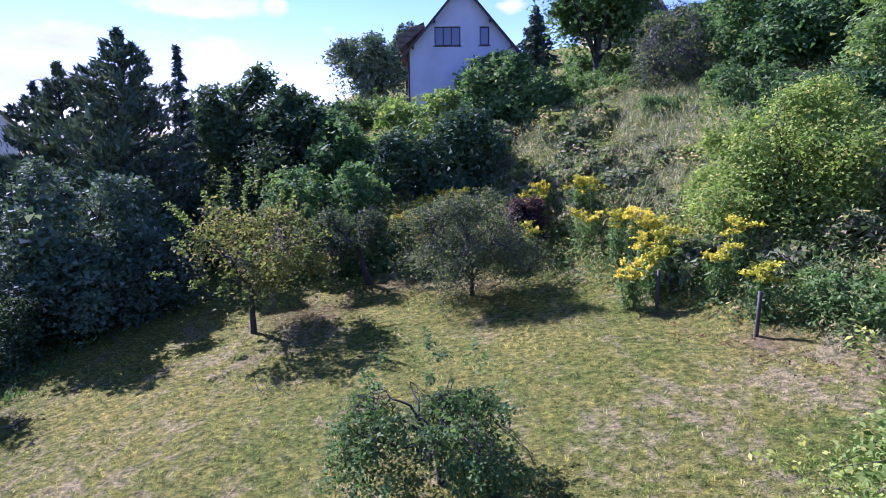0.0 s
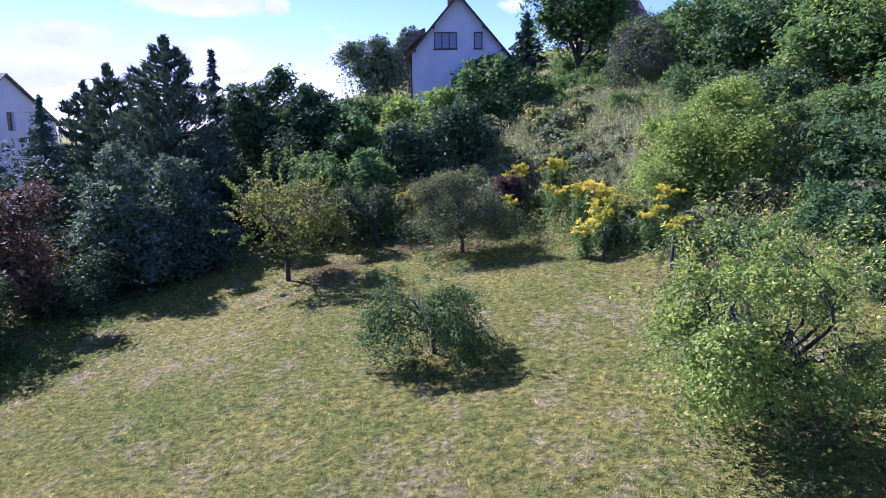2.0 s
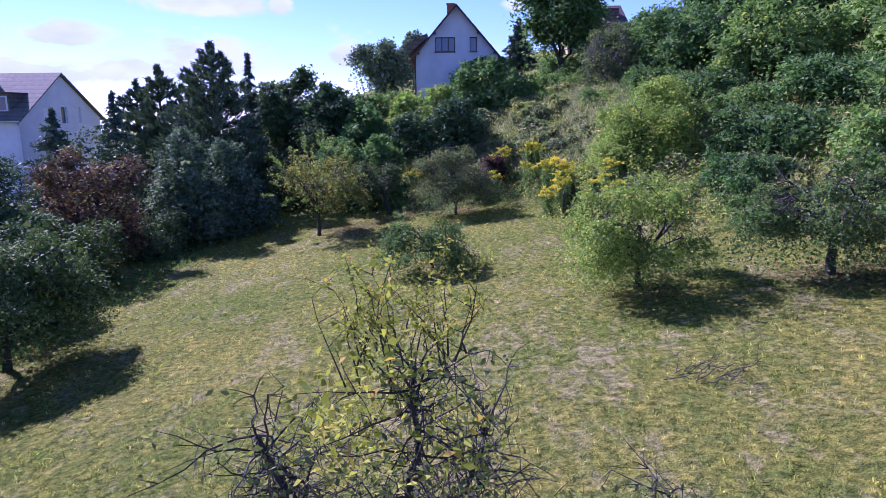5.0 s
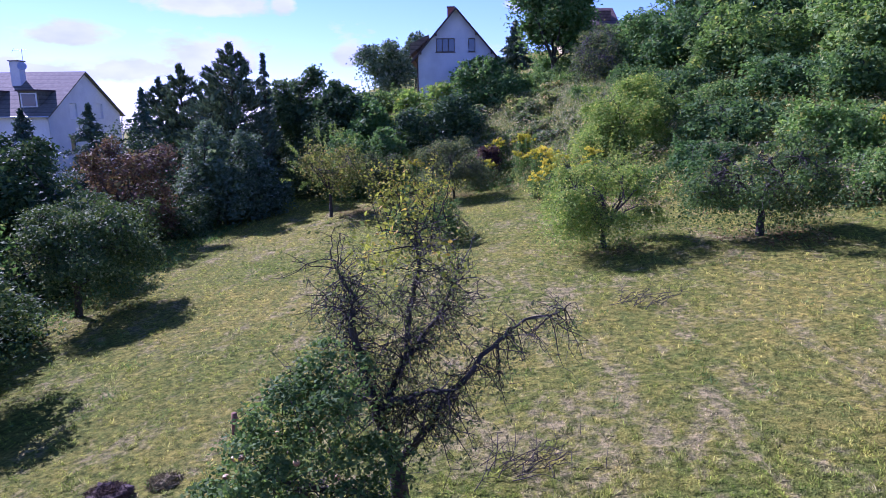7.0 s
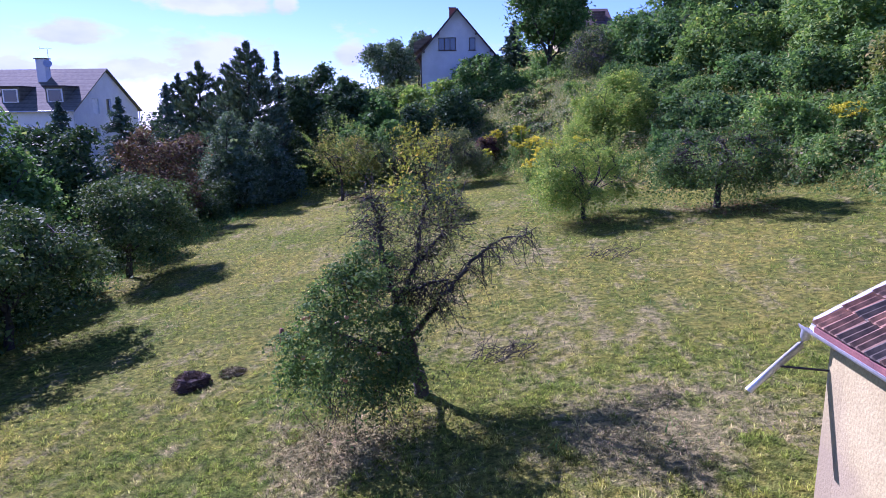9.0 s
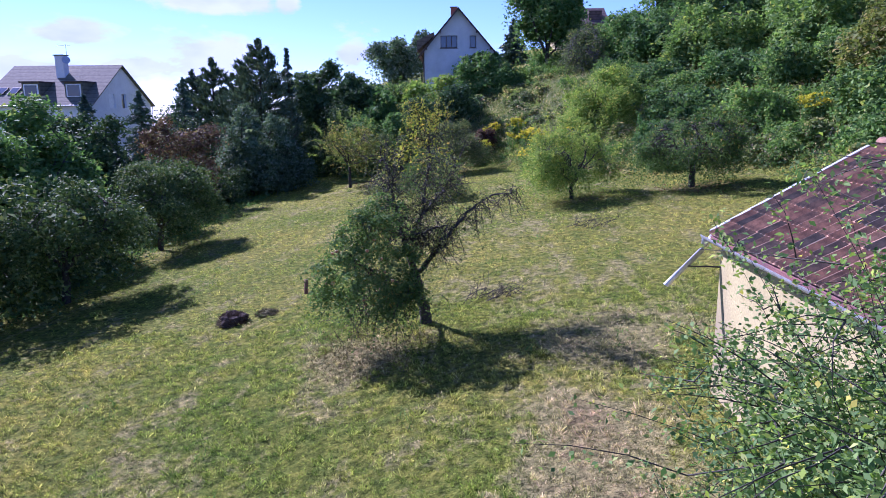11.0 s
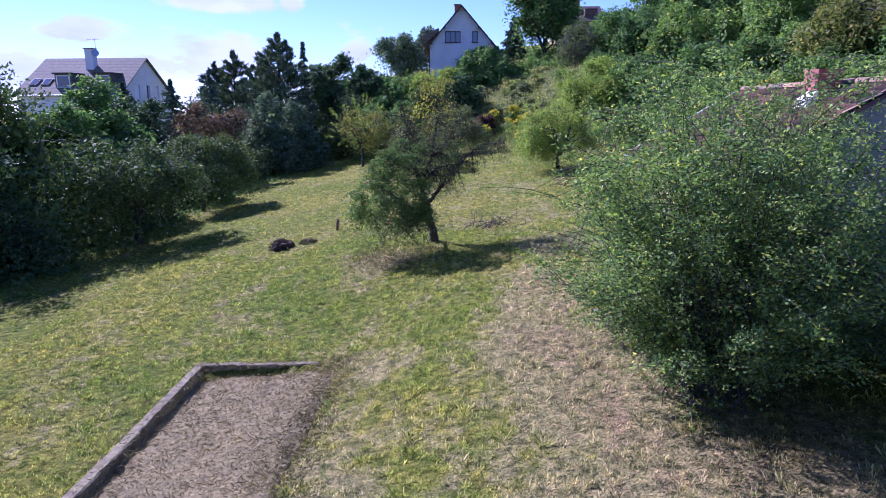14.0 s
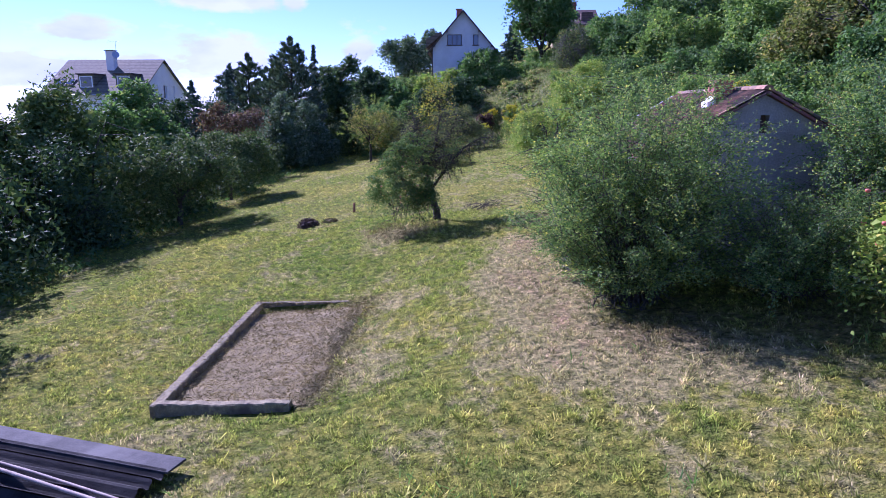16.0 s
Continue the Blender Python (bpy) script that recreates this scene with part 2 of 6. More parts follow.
SOIL = turf("turf_soil", (0.122, 0.155, 0.026), (0.200, 0.202, 0.042), (0.265, 0.242, 0.105), (0.23, 0.165, 0.095))
BLADE = turf("grass_blades", (0.230, 0.320, 0.040), (0.375, 0.385, 0.072), (0.425, 0.393, 0.168), (0.36, 0.27, 0.155), True)
BARK = surface("bark", (0.028, 0.026, 0.017), (0.078, 0.071, 0.049), 9.0, 0.9, 0.7, 45.0)
PALE_BARK = surface("grey_bark", (0.06, 0.06, 0.048), (0.14, 0.138, 0.115), 9.0, 0.9, 0.6, 45.0)
LEAF = {
    "apple": leaf("apple_leaf", (0.068, 0.122, 0.034), (0.170, 0.255, 0.068), (0.312, 0.280, 0.06), 0.05),
    "plum": leaf("plum_leaf", (0.055, 0.112, 0.036), (0.15, 0.245, 0.072), (0.25, 0.30, 0.08), 0.08),
    "tip": leaf("yellow_tip_leaf", (0.24, 0.27, 0.03), (0.46, 0.45, 0.05), (0.52, 0.36, 0.06), 0.1),
    "sucker": leaf("plum_shoot_leaf", (0.075, 0.145, 0.050), (0.20, 0.30, 0.096), (0.30, 0.36, 0.12), 0.1),
    "bright": leaf("bright_leaf", (0.124, 0.212, 0.036), (0.277, 0.364, 0.067), (0.437, 0.422, 0.090), 0.08),
    "mid": leaf("shrub_leaf", (0.069, 0.145, 0.038), (0.173, 0.276, 0.081), (0.276, 0.303, 0.102), 0.06),
    "dark": leaf("dark_leaf", (0.041, 0.082, 0.036), (0.101, 0.163, 0.066), (0.150, 0.198, 0.084), 0.05, 0.65, 0.22),
    "grey": leaf("grey_green_leaf", (0.069, 0.119, 0.060), (0.188, 0.256, 0.131), (0.263, 0.312, 0.188), 0.1, 0.65, 0.2),
    # backlit hedge foliage: its shade is put into a darker, less translucent leaf colour
    "hedge": leaf("shaded_hedge_leaf", (0.034, 0.070, 0.025), (0.115, 0.175, 0.059), (0.182, 0.217, 0.077), 0.08, 0.65, 0.15),
    "pine": leaf("pine_needles", (0.044, 0.076, 0.051), (0.109, 0.159, 0.098), (0.129, 0.147, 0.074), 0.04, 0.6, 0.1),
    "spruce": leaf("spruce_needles", (0.046, 0.089, 0.059), (0.110, 0.166, 0.110), (0.147, 0.184, 0.110), 0.04, 0.6, 0.1),
    "red": leaf("bronze_leaf", (0.11, 0.07, 0.042), (0.26, 0.165, 0.095), (0.24, 0.21, 0.09), 0.2, 0.65, 0.2),
    "purple": leaf("purple_leaf", (0.048, 0.030, 0.032), (0.105, 0.062, 0.062), (0.15, 0.11, 0.07), 0.15),
    "plumgrey": leaf("grey_plum_leaf", (0.068, 0.098, 0.042), (0.155, 0.198, 0.078), (0.235, 0.225, 0.09), 0.14),
    "lime": leaf("shoot_leaf", (0.13, 0.20, 0.04), (0.28, 0.35, 0.065), (0.40, 0.40, 0.09), 0.1),
    "twiggy": leaf("thinning_leaf", (0.09, 0.115, 0.032), (0.215, 0.25, 0.06), (0.29, 0.25, 0.08), 0.15),
    "weed": leaf("weed_leaf", (0.098, 0.146, 0.044), (0.227, 0.269, 0.108), (0.439, 0.357, 0.214), 0.14),
    "drygrass": leaf("tall_dry_grass", (0.163, 0.204, 0.094), (0.341, 0.366, 0.207), (0.536, 0.471, 0.339), 0.2),
    "rod": leaf("goldenrod_bloom", (0.52, 0.47, 0.010), (0.70, 0.66, 0.02), (0.5, 0.48, 0.07), 0.1, 0.7, 0.2),
    "hay": leaf("damp_hay_stalks", (0.04, 0.028, 0.02), (0.12, 0.085, 0.06), (0.2, 0.16, 0.11), 0.1, 0.9, 0.05),
    "litter": leaf("fallen_leaf", (0.12, 0.06, 0.03), (0.25, 0.14, 0.07), (0.30, 0.22, 0.08), 0.15, 0.8, 0.05),
    "straw": leaf("straw", (0.122, 0.101, 0.038), (0.265, 0.225, 0.083), (0.41, 0.36, 0.145), 0.16, 0.8, 0.05),
}


# ---- mesh helpers ----
def thing(name, x, y, z, label, category, group="", kind="", turn=0.0):
    e = new(name)
    e.empty_display_size = 0.2
    e.matrix_basis = pose(x, y, z, 0, 0, turn)
    return tagged(e, label, category, group, kind)


def raw_mesh(name, verts, faces, mat):
    """A mesh from arrays; all faces have the same number of corners."""
    verts, faces = np.asarray(verts, np.float32), np.asarray(faces, np.int32)
    me = bpy.data.meshes.new(name)
    k = faces.shape[1]
    me.vertices.add(len(verts))
    me.vertices.foreach_set("co", verts.ravel())
    me.loops.add(faces.size)
    me.loops.foreach_set("vertex_index", faces.ravel())
    me.polygons.add(len(faces))
    me.polygons.foreach_set("loop_start", np.arange(0, faces.size, k, dtype=np.int32))
    me.polygons.foreach_set("loop_total", np.full(len(faces), k, np.int32))
    me.materials.append(mat)
    me.update(calc_edges=True)
    return me


def part_of(name, me, parent, label=""):
    ob = new(name, me)
    ob.parent = parent
    return tagged(ob, label)


def part(name, bm, mat, parent, label="", smooth=False):
    me = bpy.data.meshes.new(name)
    bmesh.ops.recalc_face_normals(bm, faces=bm.faces)
    bm.to_mesh(me)
    bm.free()
    me.materials.append(mat)
    if smooth:
        me.shade_smooth()
    return part_of(name, me, parent, label)


def box(x0, y0, z0, x1, y1, z1, bevel=0.0, bm=None):
    bm = bm or bmesh.new()
    vs = [bm.verts.new(p) for p in ((x0, y0, z0), (x1, y0, z0), (x1, y1, z0), (x0, y1, z0), (x0, y0, z1), (x1, y0, z1), (x1, y1, z1), (x0, y1, z1))]
    fs = [bm.faces.new([vs[i] for i in q]) for q in ((3, 2, 1, 0), (4, 5, 6, 7), (0, 1, 5, 4), (1, 2, 6, 5), (2, 3, 7, 6), (3, 0, 4, 7))]
    if bevel:
        bmesh.ops.bevel(bm, geom=list({e for f in fs for e in f.edges}), offset=bevel, segments=2, affect="EDGES")
    return bm


def prism(outline, y0, y1, bm=None):
    """An outline of (x, z) pushed from y0 to y1."""
    bm = bm or bmesh.new()
    a = [bm.verts.new((x, y0, z)) for x, z in outline]
    b = [bm.verts.new((x, y1, z)) for x, z in outline]
    n = len(a)
    bm.faces.new(a)
    bm.faces.new(b[::-1])
    for i in range(n):
        bm.faces.new((a[i], b[i], b[(i + 1) % n], a[(i + 1) % n]))
    return bm


def tubes(paths, sides=6):
    """Tapered tubes along paths of (points, radii), as vertices and quads."""
    V, Q, base = [], [], 0
    ang = np.arange(sides) * 2 * np.pi / sides
    for pts, rad in paths:
        pts, rad = np.asarray(pts, float), np.asarray(rad, float)
        tan = np.gradient(pts, axis=0)
        tan /= np.linalg.norm(tan, axis=1, keepdims=True) + 1e-9
        ref = np.where(np.abs(tan[:, 2:3]) > 0.9, [[1.0, 0, 0]], [[0, 0, 1.0]])
        u = np.cross(tan, ref)
        u /= np.linalg.norm(u, axis=1, keepdims=True) + 1e-9
        w = np.cross(tan, u)
        ring = pts[:, None] + rad[:, None, None] * (np.cos(ang)[None, :, None] * u[:, None] + np.sin(ang)[None, :, None] * w[:, None])
        V.append(ring.reshape(-1, 3))
        n = len(pts)
        i = np.arange(n - 1)[:, None] * sides
        j = np.arange(sides)[None, :]
        k = (j + 1) % sides
        Q.append((np.stack([i + j, i + k, i + sides + k, i + sides + j], -1) + base).reshape(-1, 4))
        base += n * sides
    return np.concatenate(V), np.concatenate(Q)


def leaves(centres, size, rng, up=0.5, wide=0.5, droop=0.0, outward=None, face=None, tri=False):
    """A folded leaf at each centre, as vertices and faces. face: the way that the blades tend to face."""
    n = len(centres)
    way = rng.normal(size=(n, 3))
    way[:, 2] = way[:, 2] * 0.6 - droop
    if outward is not None:
        way += outward
    way /= np.linalg.norm(way, axis=1, keepdims=True)
    nor = rng.normal(size=(n, 3)) * 0.8
    nor[:, 2] += up * 2
    if face is not None:
        nor += face
    across = np.cross(way, nor)
    across /= np.linalg.norm(across, axis=1, keepdims=True) + 1e-9
    top = np.cross(across, way)
    L = (size * rng.uniform(0.6, 1.35, n))[:, None]
    W = L * wide
    c = np.asarray(centres)
    if tri:
        v = np.stack([c - way * L * 0.5 + across * W * 0.6, c + way * L * 0.6, c - way * L * 0.5 - across * W * 0.6], 1)
        return v.reshape(-1, 3), np.arange(3 * n).reshape(n, 3)
    v = np.stack([c - way * L * 0.5, c + across * W * 0.5 + top * W * 0.18 - way * L * 0.05, c + way * L * 0.5, c - across * W * 0.5 + top * W * 0.18 - way * L * 0.05], 1)
    return v.reshape(-1, 3), np.arange(4 * n).reshape(n, 4)


def joined(pieces):
    V, Q, base = [], [], 0
    for v, q in pieces:
        V.append(v)
        Q.append(q + base)
        base += len(v)
    return np.concatenate(V), np.concatenate(Q)


def curve_pts(a, b, sag, n, rng, wobble):
    k = np.linspace(0, 1, n)[:, None]
    mid = (a + b) / 2 + np.array([0, 0, sag]) + rng.normal(size=3) * wobble
    p = (1 - k) ** 2 * a + 2 * k * (1 - k) * mid + k * k * b
    p[1:-1] += rng.normal(size=(n - 2, 3)) * wobble * 0.25
    return p


# ---- plants ----
def broadleaf(name, x, y, top, radius, mat, label, category="tree", group="", seed=1, count=6000, size=0.12, trunk=0.25, girth=0.12, clumps=60, low=0.12,
              droop=0.2, hollow=0.45, bark=None, lean=(0, 0), bare=0.0, sprays=0, pad=0.2, limbs=5, twigs=1, tri=False, umbrella=0.0, squash=0.5, core=0.15, lumpy=0.3, lobes=7, airy=0, shoots=None, rise=1.0):
    """A tree or shrub: trunk, limbs that reach pads of leaves spread through an uneven crown. low: the crown's foot as a share of the height."""
    rng = np.random.default_rng(seed)
    z0 = land(x, y)
    h = top - z0
    th = thing(name, x, y, z0 - 0.05, label, category, group)
    bark = bark or BARK
    fork = np.array([lean[0] * trunk, lean[1] * trunk, h * trunk])
    halfh = h * (1 - low) / 2
    mid = np.array([lean[0], lean[1], h - halfh])
    box3 = np.array([radius, radius, halfh])

    # the crown is a heap of lobes, each clothed with pads of leaves
    u = rng.normal(size=(lobes, 3))
    u /= np.linalg.norm(u, axis=1, keepdims=True)
    u[:, 2] = u[:, 2] * 0.8 + 0.1
    lc = u * rng.uniform(0.30, 0.62, (lobes, 1))
    lr = rng.uniform(0.30, 0.30 + 0.32, lobes)
    lc[0], lr[0] = (0, 0, 0.05), 0.58
    if airy:
        lc = u * rng.uniform(0.35, 0.86, (lobes, 1)) ** 0.7
        lr = rng.uniform(0.6, 1.25, lobes) * airy
    if low < 0.1:
        lc[0], lr[0] = (0, 0, -0.05), 0.62
        for i in range(1, lobes, 2):
            a = i * 2.4 + seed
            lc[i], lr[i] = (0.52 * math.cos(a), 0.52 * math.sin(a), -0.5 if low else -0.75), rng.uniform(0.38, 0.5)

    def on_lobes(n, inner, outer):
        i = rng.choice(lobes, n, p=lr ** 2 / (lr ** 2).sum())
        d = rng.normal(size=(n, 3))
        d /= np.linalg.norm(d, axis=1, keepdims=True)
        w = np.array([noise.noise(Vector(q) * 2.4 + Vector((seed * 1.7, k * 3.1, 0))) for q, k in zip(d, i)])
        return lc[i] + d * (lr[i] * rng.uniform(inner, outer, n) ** 0.5 * (1 + lumpy * w))[:, None], d

    P, d = on_lobes(clumps * 3, hollow, 1.0)
    deep = np.min(np.linalg.norm(P[:, None] - lc[None], axis=2) / lr[None], axis=1)
    best = np.argsort(-(deep + 0.25 * rng.random(len(P))))[:clumps]
    P, d = P[best], d[best]
    C = mid + P * box3
    rho = np.hypot(P[:, 0], P[:, 1])
    C[:, 2] -= umbrella * halfh * rho ** 2
    foot = -0.34 * radius if low == 0.0 else 0.05
    C[:, 2] = np.clip(C[:, 2], min(foot, 0.05 * h), h)
    out = d + 0.6 * P
    out /= np.linalg.norm(out, axis=1, keepdims=True) + 1e-6
    wood, L = [], []
    wood.append((curve_pts(np.zeros(3), fork, 0, 6, rng, girth * 0.5), np.linspace(girth * 1.25, girth * 0.8, 6)))
    heads = []
    for i in range(limbs):
        a = i * 2 * np.pi / limbs + rng.uniform(-0.4, 0.4)
        e = mid + np.array([np.cos(a) * radius * 0.55, np.sin(a) * radius * 0.55, halfh * (rng.uniform(-0.1, 0.55) - 0.3 * umbrella)])
        p = curve_pts(fork, e, h * 0.06, 8, rng, radius * 0.09)
        wood.append((p, np.linspace(girth * 0.62, girth * 0.14, 8)))
        heads.append(p[2:])
    heads = np.concatenate(heads)
    fine = []
    for c in (C[::2] if tri and twigs == 0 else C):
        s = heads[np.argmin(np.linalg.norm(heads - c, axis=1) + 0.15 * rng.random(len(heads)) * radius)]
        nb = 3 if tri else 5
        p = curve_pts(s, c, radius * 0.06, nb, rng, radius * 0.05)
        fine.append((p, np.linspace(girth * 0.18, girth * 0.04, nb)))
        for _ in range(twigs):
            q = p[rng.integers(nb // 2, nb)]
            e = q + rng.normal(size=3) * radius * 0.17 + np.array([0, 0, -droop * radius * 0.2])
            fine.append((curve_pts(q, e, 0.02, 3, rng, radius * 0.03), np.linspace(girth * 0.07, girth * 0.025, 3)))
    v, q = tubes(wood, 5 if tri else 7)
    part_of("trunk", raw_mesh("trunk", v, q, bark), th)
    v, q = tubes(fine, 3)
    tagged(part_of("branchwork", raw_mesh("branchwork", v, q, bark), th), kind="stuff")
    per = np.maximum(1, (count * (rng.uniform(0.4, 1.6, clumps) / clumps))).astype(int)
    leafy = rng.random(clumps) >= bare
    spread = radius * pad
    for c, o, n, ok in zip(C, out, per, leafy):
        if not ok:
            n = n // 14
        f = o * 0.9 + np.array([0, 0, 0.6]) + rng.normal(size=3) * 0.25
        f /= np.linalg.norm(f)
        off = rng.normal(size=(n, 3)) * spread * rng.uniform(0.6, 1.3) * np.exp(rng.normal(size=(n, 1)) * 0.35)
        off -= (off @ f)[:, None] * f * (1 - squash)
        pts = c + off
        pts[:, 2] -= droop * (off ** 2).sum(1) / max(spread, 0.05)
        pts = pts[pts[:, 2] > foot]
        L.append(leaves(pts, size, rng, 0.1, 0.6, droop, None, f * 1.3, tri))
    if core:
        Pc, d = on_lobes(int(count * core), 0.05, 0.65)
        pts = mid + Pc * box3
        pts[:, 2] -= umbrella * halfh * (Pc[:, :2] ** 2).sum(1)
        pts = pts[pts[:, 2] > foot]
        L.append(leaves(pts, size * 1.6, rng, 0.2, 0.7, droop, None, d, tri))
    S = []
    for i in range(sprays):
        a = rng.uniform(0, 2 * np.pi)
        s = mid + np.array([np.cos(a) * radius * 0.7, np.sin(a) * radius * 0.7, halfh * rng.uniform(0.0, 0.75)])
        e = s + np.array([np.cos(a) * rng.uniform(0.1, 0.7), np.sin(a) * rng.uniform(0.1, 0.7), rng.uniform(0.3, 1.0) * rise]) * min(1.3, radius * 0.5)
        if shoots:
            o = rng.normal(size=3) + np.array([0, 0, 0.4])
            o /= np.linalg.norm(o)
            s = mid + o * box3 * rng.uniform(0.7, 0.9)
            s[2] -= umbrella * halfh * (o[0] ** 2 + o[1] ** 2) * 0.6
            e = s + (o * rng.uniform(0.2, 0.6) + np.array([0, 0, rise * rng.uniform(0.1, 0.7)])) * min(1.2, radius * 0.55)
        k = rng.random((45, 1))
        S.append(leaves(s + (e - s) * k + rng.normal(size=(45, 3)) * 0.05, size, rng, 0.4, 0.5, 0, None, None, tri))
    if shoots and S:
        v, q = joined(S)
        tagged(part_of("shoot_growth", raw_mesh("shoot_growth", v, q, shoots), th, "bright young shoots"), kind="stuff")
    else:
        L += S
    v, q = joined(L)
    part_of("crown", raw_mesh("crown", v, q, mat), th)
    return th


def conifer(name, x, y, top, radius, mat, label, seed=1, tiers=16, per=9, group="", size=0.3, pine=False):
    """A pine or spruce: straight trunk, whorls of boughs set with needle tufts."""
    rng = np.random.default_rng(seed)
    z0 = land(x, y)
    h = top - z0
    th = thing(name, x, y, z0 - 0.05, label, "tree", group)
    v, q = tubes([(np.array([[0, 0, 0], [0.05, 0, h * 0.4], [0, 0.04, h * 0.8], [0, 0, h]]), [0.2, 0.15, 0.07, 0.02])], 7)
    part_of("trunk", raw_mesh("trunk", v, q, BARK), th)
    boughs, L = [], []
    for i in range(tiers):
        k = i / (tiers - 1)
        z = h * (0.10 + 0.88 * k)
        reach = radius * ((1 - k) ** (0.55 if pine else 0.8) + 0.05) * (1.0 if k > 0.12 else 0.8)
        for j in range(per):
            a = j * 2 * np.pi / per + i * 1.3 + rng.uniform(-0.35, 0.35)
            r = reach * rng.uniform(0.45, 1.2)
            zj = z + rng.uniform(-0.5, 0.5) * h / tiers
            s = np.array([0, 0, zj])
            e = np.array([np.cos(a) * r, np.sin(a) * r, zj + (r * rng.uniform(0.2, 0.5) if pine else -r * rng.uniform(0.05, 0.35))])
            p = curve_pts(s, e, (-0.1 if pine else 0.12) * r, 5, rng, 0.05)
            boughs.append((p, np.linspace(0.04, 0.01, 5)))
            n = max(8, int((90 if pine else 70) * (0.25 + r / radius)))
            f = rng.random(n) ** (0.33 if pine else 0.6)
            c = s + (e - s) * f[:, None]
            c += rng.normal(size=(n, 3)) * (0.12 if pine else 0.11) * (0.4 + r * 0.33)
            out = np.tile((e - s) / (np.linalg.norm(e - s) + 1e-6), (n, 1)) * 1.2
            out[:, 2] += 0.9 if pine else -0.25
            L.append(leaves(c, size, rng, 0.4, 0.34, 0.0, out, None, True))
    v, q = tubes(boughs, 3)
    tagged(part_of("boughwork", raw_mesh("boughwork", v, q, BARK), th), kind="stuff")
    v, q = joined(L)
    part_of("crown", raw_mesh("crown", v, q, mat), th)
    return th


# ---- ground: one sheet out to the horizon ----
def stations(lo, hi, step, far):
    a = list(np.arange(lo, hi + step / 2, step))
    s, left, right = step, [], []
    p = lo
    while p > -far:
        s = min(s * 1.18, 120)
        p -= s
        left.append(p)
    p, s = hi, step
    while p < far:
        s = min(s * 1.18, 120)
        p += s
        right.append(p)
    return np.array(left[::-1] + a + right)


gx, gy = stations(-19, 18, 0.48, 2500), stations(-34, 34, 0.48, 2500)
gv = [(x, y, land(x, y)) for y in gy for x in gx]
nx = len(gx)
gq = [(j * nx + i, j * nx + i + 1, (j + 1) * nx + i + 1, (j + 1) * nx + i) for j in range(len(gy) - 1) for i in range(nx - 1)]
ground = new("ground", raw_mesh("ground", gv, gq, SOIL))
ground.data.shade_smooth()
tagged(ground, "sloping mown lawn with green grass and straw patches", "ground", kind="structure")


def grass(name, n, area, height, width, mat, label, seed, keep=None, per=5):
    """Tufts of grass, each a rosette of blades from one root, so that a tuft has one tone."""
    rng = np.random.default_rng(seed)
    tufts = n // per
    x = rng.uniform(area[0], area[1], tufts)
    y = rng.uniform(area[2], area[3], tufts)
    ok = np.array([keep(a, b) for a, b in zip(x, y)])
    x, y = x[ok], y[ok]
    z = np.array([land(a, b) for a, b in zip(x, y)])
    tall = height * rng.uniform(0.5, 1.5, len(x)) * np.array([max(0.25, 1.0 + 1.3 * noise.noise((a * 2.3, b * 2.3, 4.0)) + 1.1 * noise.noise((a * 6.5, b * 6.5, 9.0))) for a, b in zip(x, y)])
    m = len(x)
    a = rng.uniform(0, 2 * np.pi, (m, 1)) + np.arange(per)[None] * 2 * np.pi / per + rng.uniform(-0.5, 0.5, (m, per))
    H = tall[:, None] * rng.uniform(0.5, 1.2, (m, per))
    out = rng.uniform(0.35, 1.3, (m, per)) * H
    dx, dy = -np.sin(a) * width, np.cos(a) * width
    tx, ty, tz = x[:, None] + np.cos(a) * out, y[:, None] + np.sin(a) * out, z[:, None] + H
    root = np.stack([x, y, z - 0.02], -1)[:, None]
    left = np.stack([tx - dx, ty - dy, tz], -1)
    right = np.stack([tx + dx, ty + dy, tz - 0.25 * H], -1)
    v = np.concatenate([root, left, right], 1)
    step = 2 * per + 1
    i = np.arange(per)
    f = np.stack([np.zeros(per, int), 1 + i, 1 + per + i], -1)
    faces = (np.arange(m)[:, None, None] * step + f[None]).reshape(-1, 3)
    ob = new(name, raw_mesh(name, v.reshape(-1, 3), faces, mat))
    return tagged(ob, label, "grass", kind="stuff")


def in_bed(x, y):
    return -4.15 < x < -1.28 and -24.2 < y < -17.4


def in_hut(x, y):
    return 4.9 < x < 9.6 and -19.8 < y < -14.6


def lawn_here(x, y):
    return above_edge(x, y) < 0.6 and x > -17 + 0.02 * y and not in_bed(x, y) and not in_hut(x, y)


grass("lawn_grass", 300000, (-15, 16, -32, 33), 0.046, 0.0075, BLADE, "short mown grass, green and bleached", 11, lawn_here)
grass("lawn_grass", 250000, (-9, 9, -31, -8), 0.040, 0.0055, BLADE, "short mown grass near the raised bed", 12, lawn_here)


# ---- houses ----
# pale plaster whose faint blue stands for the shade on the gable
PLASTER_SHADE_BLUE = surface("pale_plaster", (0.60, 0.62, 0.63), (0.70, 0.71, 0.71), 1.2, 0.9, 0.15, 40.0, stain=(0.5, 0.51, 0.5))
PLASTER_WHITE = surface("white_plaster", (0.66, 0.66, 0.66), (0.76, 0.76, 0.75), 1.0, 0.9, 0.1, 40.0)
PLASTER_OLD = surface("old_cream_plaster", (0.33, 0.285, 0.115), (0.42, 0.37, 0.16), 1.5, 0.92, 0.4, 30.0, stain=(0.27, 0.225, 0.12))
DARK_WOOD = surface("dark_wood", (0.035, 0.025, 0.02), (0.08, 0.055, 0.04), 8.0, 0.7, 0.3, 50.0)
